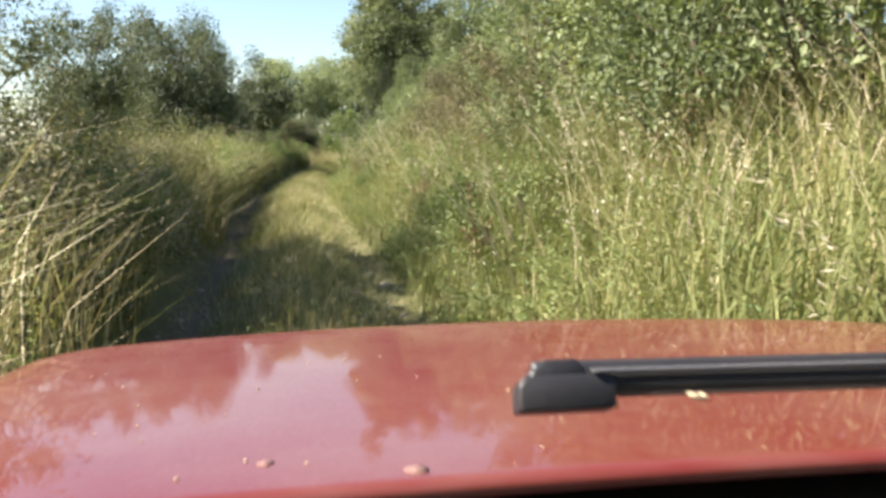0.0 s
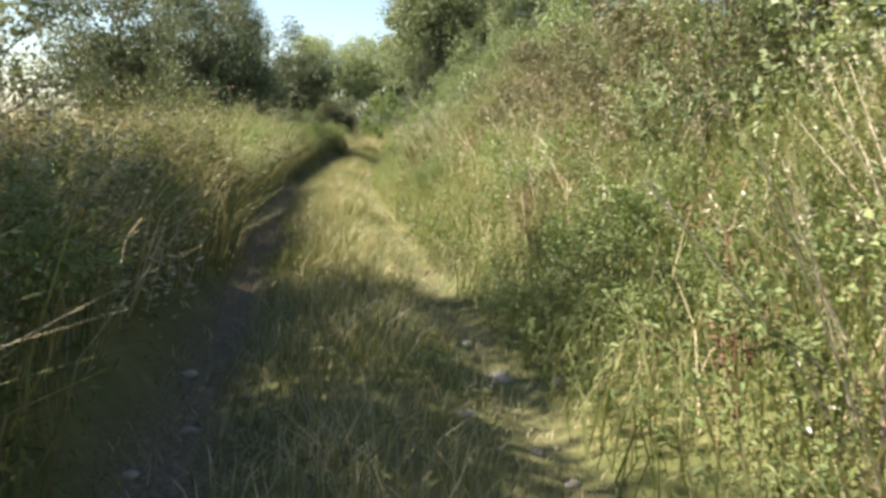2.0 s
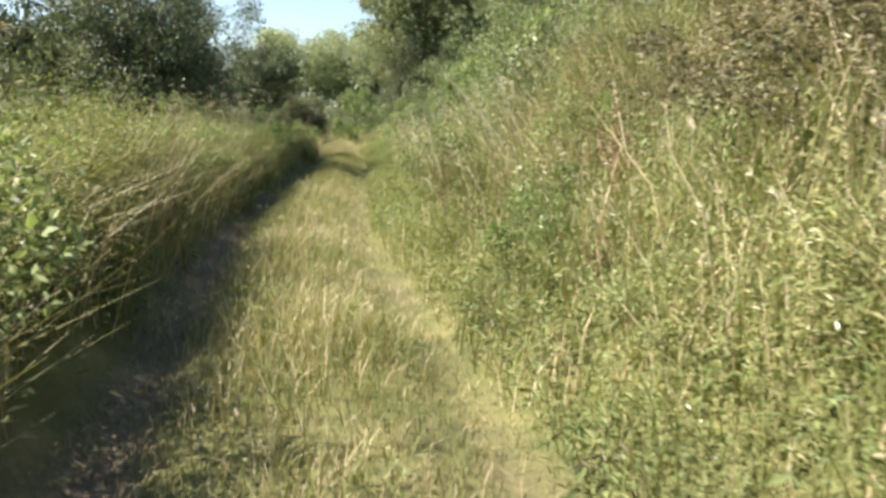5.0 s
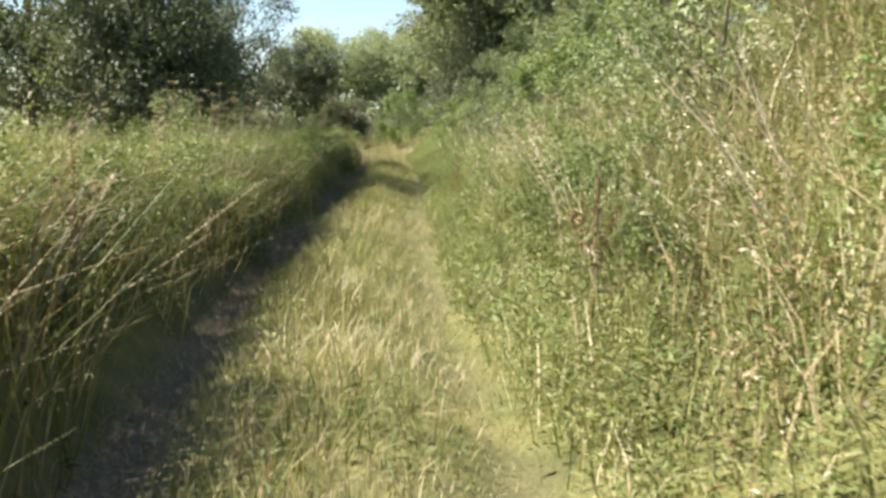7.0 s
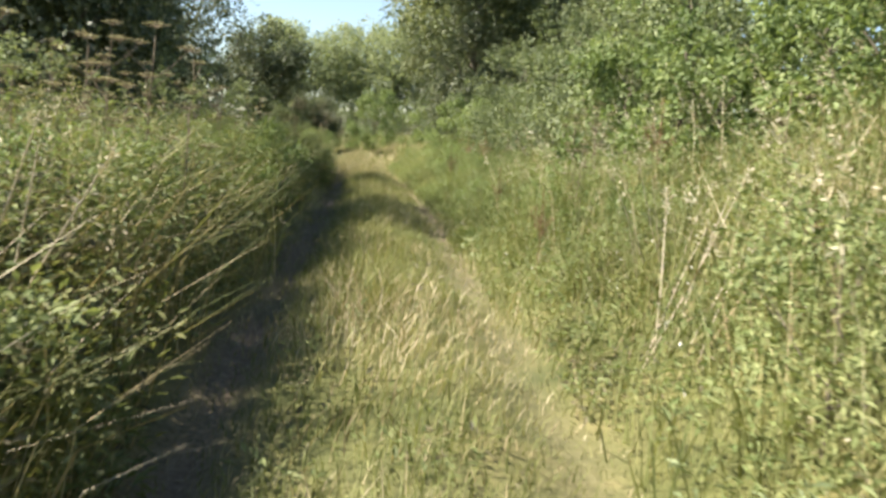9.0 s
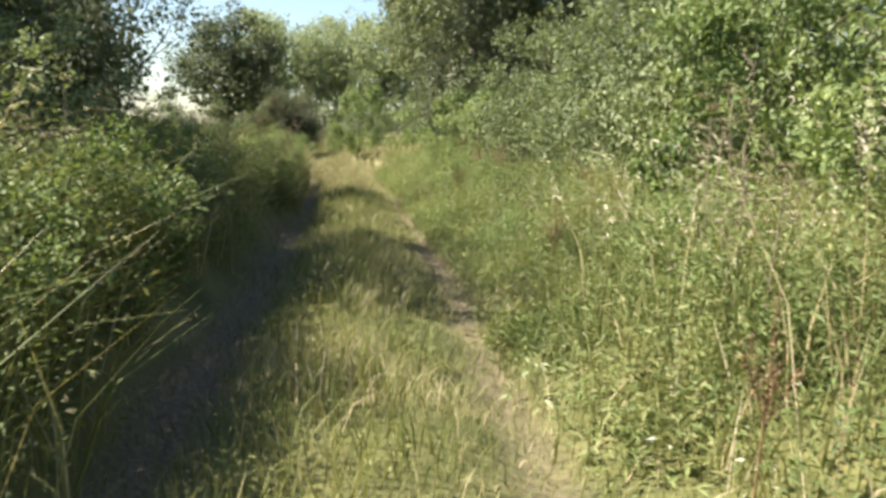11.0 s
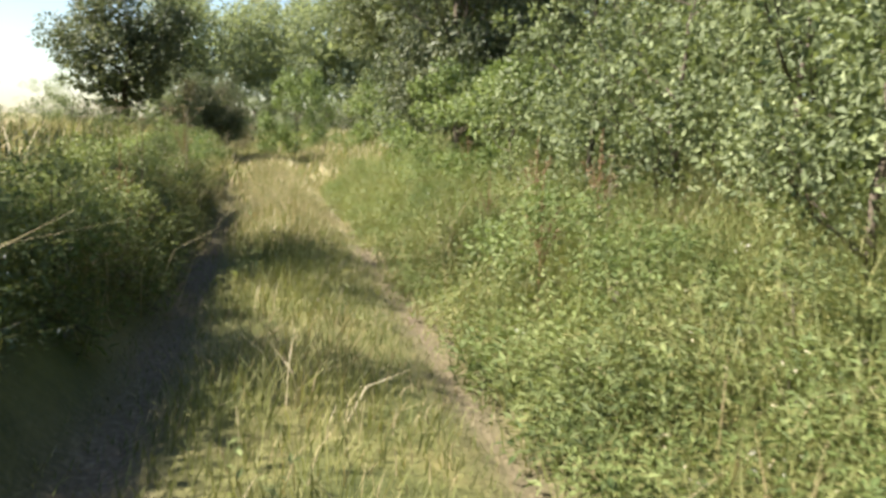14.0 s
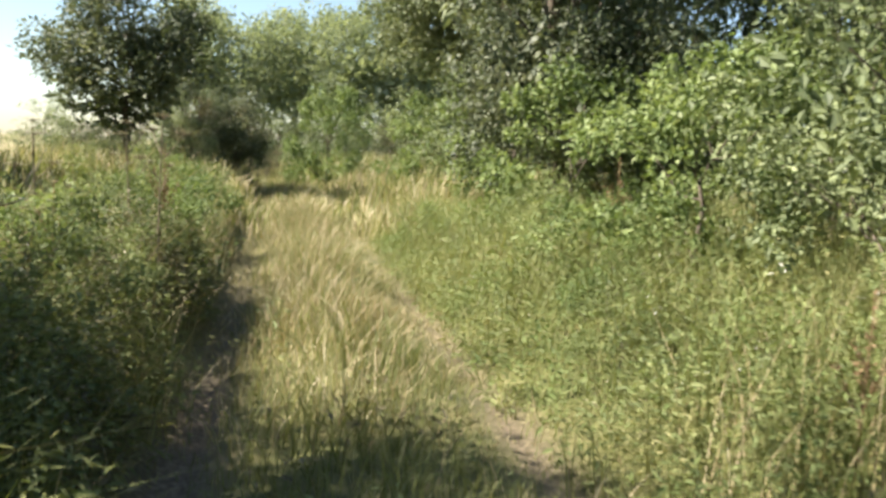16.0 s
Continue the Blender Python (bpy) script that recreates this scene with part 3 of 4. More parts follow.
def centre_tall(u, y):
    return (0.09 + np.interp(y, [0, 12, 20, 30, 38, 44.5, 47.5, 60], [0.21, 0.27, 0.25, 0.19, 0.19, 0.24, 0.50, 0.46]) * np.exp(-(((u + 0.14) / 0.5) ** 2))) * (1 + 0.5 * lumps(u, y, 0.7) + 0.2 * lumps(y, u, 2.2))


def rut_mask(u, y):
    right = np.interp(y, [0, 26, 35], [0.38, 0.38, 1.0]) * np.clip(0.5 + 0.8 * lumps(0 * u, y, 2.2), 0.1, 0.92) * np.interp(y, [0, 48, 56], [1, 1, 0.3])
    bare = right * np.exp(-(((u - right_rut(y)) / 0.13) ** 2)) + np.interp(y, [0, 48, 56], [0.72, 0.72, 0.3]) * np.clip(0.75 + 0.5 * lumps(0 * u + 3, y, 1.6), 0.35, 1) * np.exp(-(((u + LEFT_RUT) / 0.15) ** 2))
    return np.clip(1.0 - bare, 0.03, 1)


def stalk_stand(name, u0, u1, y0, y1, per_m2, tall, label, mask=None, wind=(0.06, 0.03)):
    """Dead grass stems with drooping seed heads, standing over the rest."""
    u, y = scatter(u0, u1, y0, y1, per_m2)
    if mask is not None:
        keep = RS.uniform(size=len(u)) < mask(u, y)
        u, y = u[keep], y[keep]
    n = len(u)
    h = tall(u, y) * RS.uniform(0.9, 1.45, n)
    base = on_land(u, y)
    lean = (RS.normal(0, 0.2, (n, 2)) + wind) * h[:, None]
    inward = -np.sign(u) * lean[:, 0]
    lean[:, 0] += np.sign(u) * np.maximum(inward - 0.5 * (np.abs(u) - 0.9), 0)
    v, f = blades(base, h, np.full(n, 0.0065), lean)
    tri = np.concatenate([f[:, [0, 1, 2]], f[:, [0, 2, 3]]])
    k = 16
    s = RS.uniform(0.72, 1.02, (n, k))
    tip_z = h * (1 - 0.25 * np.minimum(1, (lean**2).sum(1) / h**2))
    pos = np.empty((n, k, 3))
    pos[..., :2] = base[:, None, :2] + lean[:, None] * (s**1.7)[..., None] + RS.normal(0, 0.014, (n, k, 2))
    pos[..., 2] = base[:, None, 2] + tip_z[:, None] * s
    way = unit(np.concatenate([lean[:, None] * np.ones((1, k, 1)) + RS.normal(0, 0.2, (n, k, 2)), RS.normal(0.25, 0.3, (n, k, 1))], -1)).reshape(-1, 3)
    v2, f2 = leaves(pos.reshape(-1, 3), way, unit(RS.normal(size=(n * k, 3))), RS.uniform(0.025, 0.055, n * k), RS.uniform(0.006, 0.012, n * k))
    vv, ff, ix = join([(v, tri, 0), (v2, f2, 1)])
    return tagged(mesh_object(name, vv, ff, [STRAW, PALE], index=ix), label, "grass", kind="stuff")


grass_stand("track_grass", -1.15, 1.0, -2, 60, 540, centre_tall, lambda u, y: np.interp(y, [0, 25, 32, 44, 48], [0.42, 0.36, 0.2, 0.22, 0.52]) + 0.3 * lumps(u, y, 1.2), "short yellowing grass between the wheel ruts", width=0.0075, arch=0.44, mask=rut_mask)
grass_stand("verge_grass", -4.0, -0.90, -1, 56, 190, lambda u, y: left_tall(u, y) * 1.04, lambda u, y: np.interp(y, [0, 22, 34, 44, 50], [0.6, 0.5, 0.3, 0.3, 0.6]) + 0.3 * lumps(u, y, 3.0), "tall uncut grass of green and straw blades", width=0.008, arch=0.46, mask=lambda u, y: np.interp(y, [11, 15, 29, 33], [1.0, 0.92, 0.92, 0.62]) * verge_edge(u, y))
grass_stand("bank_grass", 0.82, 5.4, -1, 58, 195, lambda u, y: right_tall(u, y) * 1.02, lambda u, y: np.interp(y, [0, 22, 30, 36], [0.26, 0.36, 0.16, 0.08]) * (0.4 + 0.5 * smooth(1.6, 2.9, u)) + 0.3 * lumps(u, y, 2.5), "tall uncut bank grass going to straw", width=0.009, arch=0.42)
herb_stand("verge_weeds", -3.4, -1.5, 0, 50, 46, left_tall, "dense leafy nettles and weeds", [HERB, GRASS, BRIGHT, SHRUB, DRY], (4, 5, 1.2, 1.0, 2.0), leaf=0.043, each=28, mask=lambda u, y: np.interp(y, [9, 13], [0.2, 1.0]))
herb_stand("verge_edge_weeds", -1.95, -0.9, 0, 50, 190, lambda u, y: left_tall(u, y) * 0.97, "dense leafy nettles and weeds at the rut's edge", [HERB, GRASS, BRIGHT, SHRUB, DRY], (4, 5, 1.2, 1.0, 2.0), leaf=0.042, each=32, clumps=3.0, rise=0.75, even=0.6, mask=lambda u, y: np.interp(y, [9, 13], [0.35, 1.0]) * verge_edge(u, y))
herb_stand("bank_weeds", 0.80, 4.2, 0, 52, 56, lambda u, y: right_tall(u, y) * 0.88, "dense leafy nettles and weeds", [HERB, GRASS, BRIGHT, SHRUB, DRY], (4, 3, 2.5, 0.6, 0.8), leaf=0.05, each=20, mask=lambda u, y: 1.0 - 0.5 * smooth(2.0, 3.2, u))
stalk_stand("bank_stalks", 1.3, 4.4, 0, 32, 11, lambda u, y: 0.95 + 0 * u, "dead straw grass stems with seed heads", wind=(-0.26, 0.02), mask=lambda u, y: 0.55 + 0.6 * lumps(u, y, 1.8))
stalk_stand("verge_stalks", -3.6, -1.45, 0, 34, 6, lambda u, y: 0.85 + 0 * u, "dead straw grass stems with seed heads", mask=lambda u, y: 0.55 + 0.6 * lumps(u, y, 1.8))

LIME = leaf_material("fresh_herb_leaf", [(0.0, (0.11, 0.14, 0.042)), (0.5, (0.185, 0.225, 0.075)), (1.0, (0.265, 0.30, 0.115))])
herb_stand("fresh_bank_weeds", 0.86, 2.5, 3, 54, 60, lambda u, y: right_tall(u, y) * 0.8, "fresh light green weeds and clover", [LIME, BRIGHT], (3, 1), leaf=0.046, each=16, mask=lambda u, y: np.interp(y, [26, 30], [0.42, 1.0]))
herb_stand("fresh_verge_weeds", -3.3, -1.3, 14, 53, 54, lambda u, y: left_tall(u, y) * 1.03, "fresh light green weeds among the verge grass", [LIME, BRIGHT, PALE], (5, 2, 0.7), leaf=0.042, each=16, mask=lambda u, y: np.interp(y, [14, 19, 31, 34, 42, 46], [0.2, 1.0, 1.0, 0.45, 0.6, 1.3]))
# rough grass of the open field and of the track's far end
grass_stand("field_grass", -13.0, -3.9, -1, 56, 16, lambda u, y: 0.75 * (1 + 0.3 * lumps(u, y, 3.0)), lambda u, y: 0.6 + 0.3 * lumps(u, y, 4.0), "rough dry field grass", width=0.03)
grass_stand("far_grass", -9.0, 6.0, 55, 92, 46, lambda u, y: (0.4 + 0.45 * smooth(0.8, 2.5, np.abs(u))) * (1 + 0.35 * lumps(u, y, 2.0)), lambda u, y: 0.36 + 0.35 * lumps(u, y, 4.0), "rough yellowing grass at the far end", width=0.028)
herb_stand("dry_weeds", -3.8, -1.15, 1, 17, 56, lambda u, y: left_tall(u, y) * 1.12, "dried brown weeds gone to seed", [DRY, RUST, PALE], (4, 1.2, 0.7), leaf=0.04, each=22)
herb_stand("brown_bank_weeds", 1.2, 4.4, 5, 22, 58, lambda u, y: right_tall(u, y) * 1.08, "patches of rust-brown weeds gone to seed", [RUST, DRY, PALE], (3, 3, 0.8), leaf=0.036, each=22, mask=lambda u, y: np.clip(1.8 * lumps(u + 2, y, 1.6) + 0.05, 0, 1))
WHITE = leaf_material("white_petal", [(0.0, (0.55, 0.52, 0.42)), (1.0, (0.85, 0.84, 0.78))], through=0.3)
herb_stand("verge_flowers", -3.0, -1.2, 5, 50, 7, lambda u, y: left_tall(u, y) * 1.0, "scattered small white flowers and seed heads", [WHITE, PALE], (1, 1.5), leaf=0.03, each=6, clumps=0.8)
herb_stand("bank_flowers", 1.1, 3.8, 4, 50, 7, lambda u, y: right_tall(u, y) * 1.0, "scattered small white flowers and seed heads", [WHITE, PALE], (1, 1.5), leaf=0.03, each=6, clumps=0.8)
# weeds and clover among the grass on the crown of the track
herb_stand("track_weeds", -0.65, 0.5, 0, 52, 26, lambda u, y: centre_tall(u, y) * 0.9, "low leafy weeds among the track grass", [HERB, GRASS, DRY], (3, 2, 1), leaf=0.045, each=10, mask=lambda u, y: 0.5 + 0.7 * lumps(u, y, 1.1))
# mounds of nettle and bramble that break the line of the verges
nettle = woody("nettle_clump", "clump of tall green nettles", "weeds", 1.05, 0.5, 0.034, HERB, 51, clumps=30, count=68, low=0.02, trunk=0.012, limb=7, clump=0.6, bushy=0.9, group="weed clumps along the track")
bramble = woody("bramble_clump", "low arching bramble with bright leaves", "bramble", 0.8, 0.62, 0.037, BRIGHT, 52, clumps=30, count=70, low=0.02, trunk=0.014, limb=8, clump=0.55, bushy=1.0, group="weed clumps along the track")
stand(nettle, -1.25, 6.0)
stand(bramble, 1.9, 8.6)
_r = random.Random(4)
for k in range(76):
    y = 4.5 + k * 0.66 + _r.uniform(-0.4, 0.4)
    side = k % 2
    u = _r.uniform(-2.3, -1.45) if side else _r.uniform(1.35, 2.7)
    kind = bramble if _r.random() < (0.2 if y < 26 else 0.5) else nettle
    repeat(kind, u + float(track_x(y)), y, _r.uniform(0, 360), _r.uniform(0.65, 1.1), 0.04, _r.uniform(0.8, 1.1))

for k in range(34):
    y = 14 + k * 1.1 + _r.uniform(-0.5, 0.5)
    repeat(nettle if k % 3 else bramble, float(track_x(y)) - _r.uniform(1.45, 2.1), y, _r.uniform(0, 360), _r.uniform(0.6, 0.95), 0.04, _r.uniform(0.85, 1.05))

# ---- dry umbels (hogweed) ----


def hogweed(height, heads, seed):
    rs = np.random.RandomState(seed)
    thing = new("hogweed")
    top = np.array([rs.normal(0, 0.06), rs.normal(0, 0.06), height])
    stem = [np.array([0, 0, -0.05]), top * 0.5 + rs.normal(0, 0.015, 3), top]
    v, f = tube(stem, [0.014, 0.010, 0.006], 6)
    mesh_object("stem", v, f, [DEAD], thing, shade=True)
    for h in range(heads):
        if h == 0:
            at, tip = top * 0.98, top + [0, 0, 0.05]
        else:
            a = h * 2.3 + rs.uniform(-0.4, 0.4)
            s = rs.uniform(0.62, 0.88)
            at = top * s
            tip = at + np.array([math.cos(a), math.sin(a), 0.9]) * rs.uniform(0.14, 0.26)
        batches = []
        if h:
            batches.append((*tube([at, (at + tip) / 2 + [0, 0, -0.015], tip], [0.005, 0.004, 0.003], 5), 0))
        size = rs.uniform(0.08, 0.13)
        for r in range(16):
            a, q = r * 2.39996, math.sqrt((r + 0.5) / 16)
            end = tip + np.array([math.cos(a) * q * size, math.sin(a) * q * size, 0.055 - 0.03 * q])
            batches.append((*tube([tip, end], [0.0022, 0.0015], 4), 0))
            # flat knot of seed at each ray's end
            for b in range(4):
                c = b * 1.571 + a
                o = end + np.array([math.cos(c), math.sin(c), 0.0]) * 0.011
                w = np.array([-math.sin(c), math.cos(c), 0]) * 0.008
                d = np.array([math.cos(c), math.sin(c), 0.15]) * 0.010
                batches.append((np.array([o - d, o + w, o + d, o - w]), np.array([[0, 1, 2, 3]]), 1))
        v, f, ix = join(batches)
        mesh_object("umbel", v, f, [DEAD, PALE], thing, index=ix)
    return tagged(thing, "dry brown hogweed with flat seed umbels", "hogweed", "hogweed along the track")


_hog = [hogweed(1.9, 5, 1), hogweed(1.55, 4, 2), hogweed(1.7, 6, 3)]
stand(_hog[0], -1.75, 29.0, 0, 0.85)
stand(_hog[1], -1.6, 28.0, 0, 0.8)
stand(_hog[2], -2.3, 27.6, 0, 0.8)
for k in range(28):
    y = _r.uniform(27.0, 31.4)
    x = float(track_x(y)) + _r.uniform(-3.8, -1.2)
    repeat(_hog[k % 3], x, y, _r.uniform(0, 360), _r.uniform(0.58, 0.86))
for k in range(9):
    y = _r.uniform(30.4, 33.5)
    repeat(_hog[k % 3], float(track_x(y)) + _r.uniform(1.9, 3.3), y, _r.uniform(0, 360), _r.uniform(0.5, 0.72))
for k in range(16):
    y = _r.uniform(9, 52)
    x = float(track_x(y)) + (_r.uniform(-2.6, -1.3) if k % 2 else _r.uniform(1.8, 3.2))
    repeat(_hog[k % 3], x, y, _r.uniform(0, 360), _r.uniform(0.6, 0.8))

# ---- rusty docks ----


def dock(height, seed):
    rs = np.random.RandomState(seed)
    thing = new("dock_plant")
    batches, spikes = [], []
    top = np.array([rs.normal(0, 0.08), rs.normal(0, 0.08), height])
    batches.append((*tube([np.array([0, 0, -0.05]), top * 0.5, top], [0.008, 0.006, 0.003], 5), 0))
    arms = [(top * 0.45, top)]
    for a in range(5):
        s, c = rs.uniform(0.35, 0.7), a * 1.3
        tip = top * s + np.array([math.cos(c) * 0.13, math.sin(c) * 0.13, 0.3])
        batches.append((*tube([top * s, tip], [0.004, 0.002], 4), 0))
        arms.append((top * s, tip))
    v, f, _ = join(batches)
    mesh_object("stem", v, f, [RUST], thing, shade=True)
    for p, q in arms:
        n = 46
        t = rs.uniform(0.3, 1.0, n)[:, None]
        pos = p + (q - p) * t + rs.normal(0, 0.012, (n, 3))
        v, f = leaves(pos, unit(rs.normal(size=(n, 3))), unit(rs.normal(size=(n, 3))), rs.uniform(0.015, 0.03, n), rs.uniform(0.012, 0.02, n))
        tagged(mesh_object("seed_spike", v, f, [RUST], thing), kind="stuff")
    return tagged(thing, "rust-brown dock gone to seed", "dock", "docks along the track")


_docks = [dock(0.95, 1), dock(1.15, 2)]
stand(_docks[0], 1.75, 11.2)
stand(_docks[1], 2.1, 16.4)
for k in range(34):
    y = _r.uniform(5, 50) if k % 2 else _r.uniform(5, 24)
    x = float(track_x(y)) + (_r.uniform(1.2, 2.9) if k % 3 else _r.uniform(-2.2, -1.2))
    repeat(_docks[k % 2], x, y, _r.uniform(0, 360), _r.uniform(0.75, 1.2))

# ---- dead stalks: pale broken stems that lean out of the weeds ----
PITH = rough_material("pale_dead_stem", [(0.2, (0.34, 0.28, 0.18)), (0.8, (0.60, 0.53, 0.39))], 14.0, bump=0.25)


def dead_stalks(height, stems, seed):
    rs = np.random.RandomState(seed)
    thing = new("dead_stalks")
    way = rs.uniform(0, 6.28)
    for k in range(stems):
        a = way + rs.normal(0, 0.5)
        reach, h = height * rs.uniform(0.25, 0.7), height * rs.uniform(0.65, 1.0)
        foot = np.array([rs.normal(0, 0.12), rs.normal(0, 0.12), -0.05])
        tip = foot + np.array([math.cos(a) * reach, math.sin(a) * reach, h])
        bend = (foot + tip) / 2 + np.array([0, 0, 0.06]) + rs.normal(0, 0.02, 3)
        v, f = tube([foot, bend, tip], [0.006, 0.0045, 0.0025], 5)
        stem = mesh_object("stem", v, f, [PITH], thing, shade=True)
        if k % 2 == 0:
            n = 34
            t = rs.uniform(0.78, 1.03, n)[:, None]
            pos = bend + (tip - bend) * t + rs.normal(0, 0.012, (n, 3))
            v, f = leaves(pos, unit(rs.normal(size=(n, 3)) + (tip - bend) * 2), unit(rs.normal(size=(n, 3))), rs.uniform(0.02, 0.045, n), rs.uniform(0.006, 0.013, n))
            tagged(mesh_object("seed_head", v, f, [PALE], stem), "pale dry seed head", kind="stuff")
    return tagged(thing, "pale dead weed stalks leaning out of the grass", "dead stalks", "dead stalks along the track")


_dead = [dead_stalks(1.25, 6, 3), dead_stalks(1.15, 7, 4), dead_stalks(1.5, 6, 5)]
stand(_dead[0], 1.8, 26.2, 200)
stand(_dead[1], 2.15, 4.2, 60)
stand(_dead[2], -1.35, 4.0, 120)
for k, (u, y, turn, size) in enumerate([(1.9, 27.6, 40, 0.9), (2.0, 22.6, 150, 0.9), (2.4, 19.2, 80, 1.0), (2.2, 13.4, 220, 0.9), (2.3, 10.2, 10, 1.0), (1.75, 5.6, 100, 0.9), (2.5, 6.6, 300, 1.1),
                                        (-1.5, 5.4, 260, 0.8), (-1.7, 12.6, 30, 0.9), (-1.5, 19.4, 170, 0.8), (-1.6, 24.6, 330, 0.9), (-1.55, 33.4, 90, 0.8), (2.0, 31.8, 250, 0.8), (-1.8, 9.2, 140, 0.9), (2.2, 16.2, 340, 0.9)]):
    repeat(_dead[k % 3], u + float(track_x(y)), y, turn, size)

# ---- pale stones and clods in the ruts ----
CLOD = rough_material("pale_clod", [(0.2, (0.20, 0.165, 0.12)), (0.8, (0.42, 0.37, 0.30))], 9.0)


def stone(seed):
    rs = np.random.RandomState(seed)
    bm = bmesh.new()
    bmesh.ops.create_icosphere(bm, subdivisions=2, radius=1)
    dents = unit(rs.normal(size=(5, 3)))
    for vert in bm.verts:
        d = dents @ np.array(vert.co)
        vert.co *= 1 - 0.28 * max(0.0, float(d.max()) - 0.55)
        vert.co.x, vert.co.y, vert.co.z = vert.co.x * 0.055, vert.co.y * 0.042, vert.co.z * 0.026
    return tagged(part("stone", bm, CLOD), "pale stone half sunk in the wheel rut", "stone", "stones in the ruts")


_stones = [stone(1), stone(2), stone(3)]
for k in range(14):
    y = _r.uniform(5.2, 8.6)
    u = (RUT if k % 3 else -LEFT_RUT) + _r.gauss(0, 0.13)
    x = u + float(track_x(y))
    if k < 3:
        stand(_stones[k], x, y, _r.uniform(0, 360), _r.uniform(0.7, 1.3), -0.008)
    else:
        repeat(_stones[k % 3], x, y, _r.uniform(0, 360), _r.uniform(0.4, 1.3), -0.008)

# ---- the red car at the start of the track ----
CAR_X, CAR_Y = 0.60, 0.0   # middle of the car, base of the windscreen at about y = 0.12


def paint(name, colour, rough, metal=0.0, coat=0.0, dust=0.0, spec=0.5):
    m, nt, b = material(name)
    tc = nt.nodes.new("ShaderNodeTexCoord")
    n = node(nt, "ShaderNodeTexNoise", Scale=3.0, Detail=6.0, Roughness=0.7)
    g = node(nt, "ShaderNodeTexNoise", Scale=160.0, Detail=2.0)
    for t in (n, g):
        nt.links.new(tc.outputs["Object"], t.inputs["Vector"])
    dusty = tuple(c * (1 - dust) + d * dust for c, d in zip(colour, (0.36, 0.30, 0.22)))
    col = ramp(nt, n.outputs["Fac"], [(0.35, colour), (0.75, dusty)])
    nt.links.new(col.outputs[0], b.inputs["Base Color"])
    r = nt.nodes.new("ShaderNodeMapRange")
    r.inputs["To Min"].default_value, r.inputs["To Max"].default_value = rough * 0.8, rough * 1.3
    nt.links.new(g.outputs["Fac"], r.inputs[0])
    nt.links.new(r.outputs[0], b.inputs["Roughness"])
    b.inputs["Metallic"].default_value = metal
    b.inputs["Coat Weight"].default_value = coat
    b.inputs["Specular IOR Level"].default_value = spec
    b.inputs["Coat Roughness"].default_value = 0.03
    b.inputs["Coat IOR"].default_value = 1.5
    return m


RED = paint("red_car_paint", (0.135, 0.014, 0.009), 0.5, coat=0.78, dust=0.16, spec=0.3)
BLACK = paint("black_plastic", (0.018, 0.018, 0.02), 0.42, dust=0.05)
RUBBER = paint("tyre_rubber", (0.02, 0.02, 0.02), 0.8, dust=0.2)
ALLOY = paint("grey_alloy", (0.45, 0.45, 0.46), 0.35, metal=0.9)
LENS = paint("headlight_lens", (0.75, 0.77, 0.78), 0.08, coat=1.0)
AMBER = paint("indicator_lens", (0.7, 0.25, 0.03), 0.15, coat=1.0)
GLASS, _nt, _b = material("window_glass")
_b.inputs["Transmission Weight"].default_value, _b.inputs["Roughness"].default_value = 1.0, 0.02
_b.inputs["Base Color"].default_value = (0.75, 0.8, 0.78, 1)
FABRIC = rough_material("dark_fabric", [(0.2, (0.03, 0.03, 0.035)), (0.8, (0.07, 0.07, 0.075))], 20.0)
HIGHLIGHT = paint("highlight_black_plastic", (0.10, 0.10, 0.105), 0.3, dust=0.1)
WORN = paint("greyed_rubber", (0.16, 0.13, 0.12), 0.7, dust=0.3)
SPLASH = rough_material("dried_splash", [(0.2, (0.17, 0.085, 0.07)), (0.8, (0.27, 0.17, 0.14))], 90.0, bump=0.3)
HUSK = rough_material("pale_husk", [(0.2, (0.45, 0.33, 0.18)), (0.8, (0.75, 0.65, 0.45))], 40.0)


def sheet(name, fn, us, vs, mat, parent, inward=(0, 0, -0.012), label="", shade=True):
    """A curved panel from fn(u, v) -> (x, y, z), with an inner skin a little way inward and closed edges."""
    bm = bmesh.new()
    nu, nv = len(us), len(vs)
    outer = [[Vector(fn(u, v)) for u in us] for v in vs]
    grids = [[[bm.verts.new(p) for p in row] for row in outer], [[bm.verts.new(p + Vector(inward)) for p in row] for row in outer]]
    for g in grids:
        for a, b in zip(g, g[1:]):
            for i in range(nu - 1):
                bm.faces.new((a[i], a[i + 1], b[i + 1], b[i]))
    rim = [(0, i) for i in range(nu)] + [(j, nu - 1) for j in range(1, nv)] + [(nv - 1, i) for i in range(nu - 2, -1, -1)] + [(j, 0) for j in range(nv - 2, 0, -1)]
    for (a, b), (c, d) in zip(rim, rim[1:] + rim[:1]):
        bm.faces.new((grids[0][a][b], grids[0][c][d], grids[1][c][d], grids[1][a][b]))
    bmesh.ops.recalc_face_normals(bm, faces=bm.faces)
    return part(name, bm, mat, parent, label, shade)


def block(size, at, bevel=0.01, turn=(0, 0, 0), segments=2):
    bm = bmesh.new()
    bmesh.ops.create_cube(bm, size=1, matrix=Matrix.LocRotScale(at, Euler([radians(a) for a in turn]), size))
    bmesh.ops.bevel(bm, geom=list(bm.edges), offset=bevel, segments=segments, profile=0.5, affect="EDGES")
    return bm


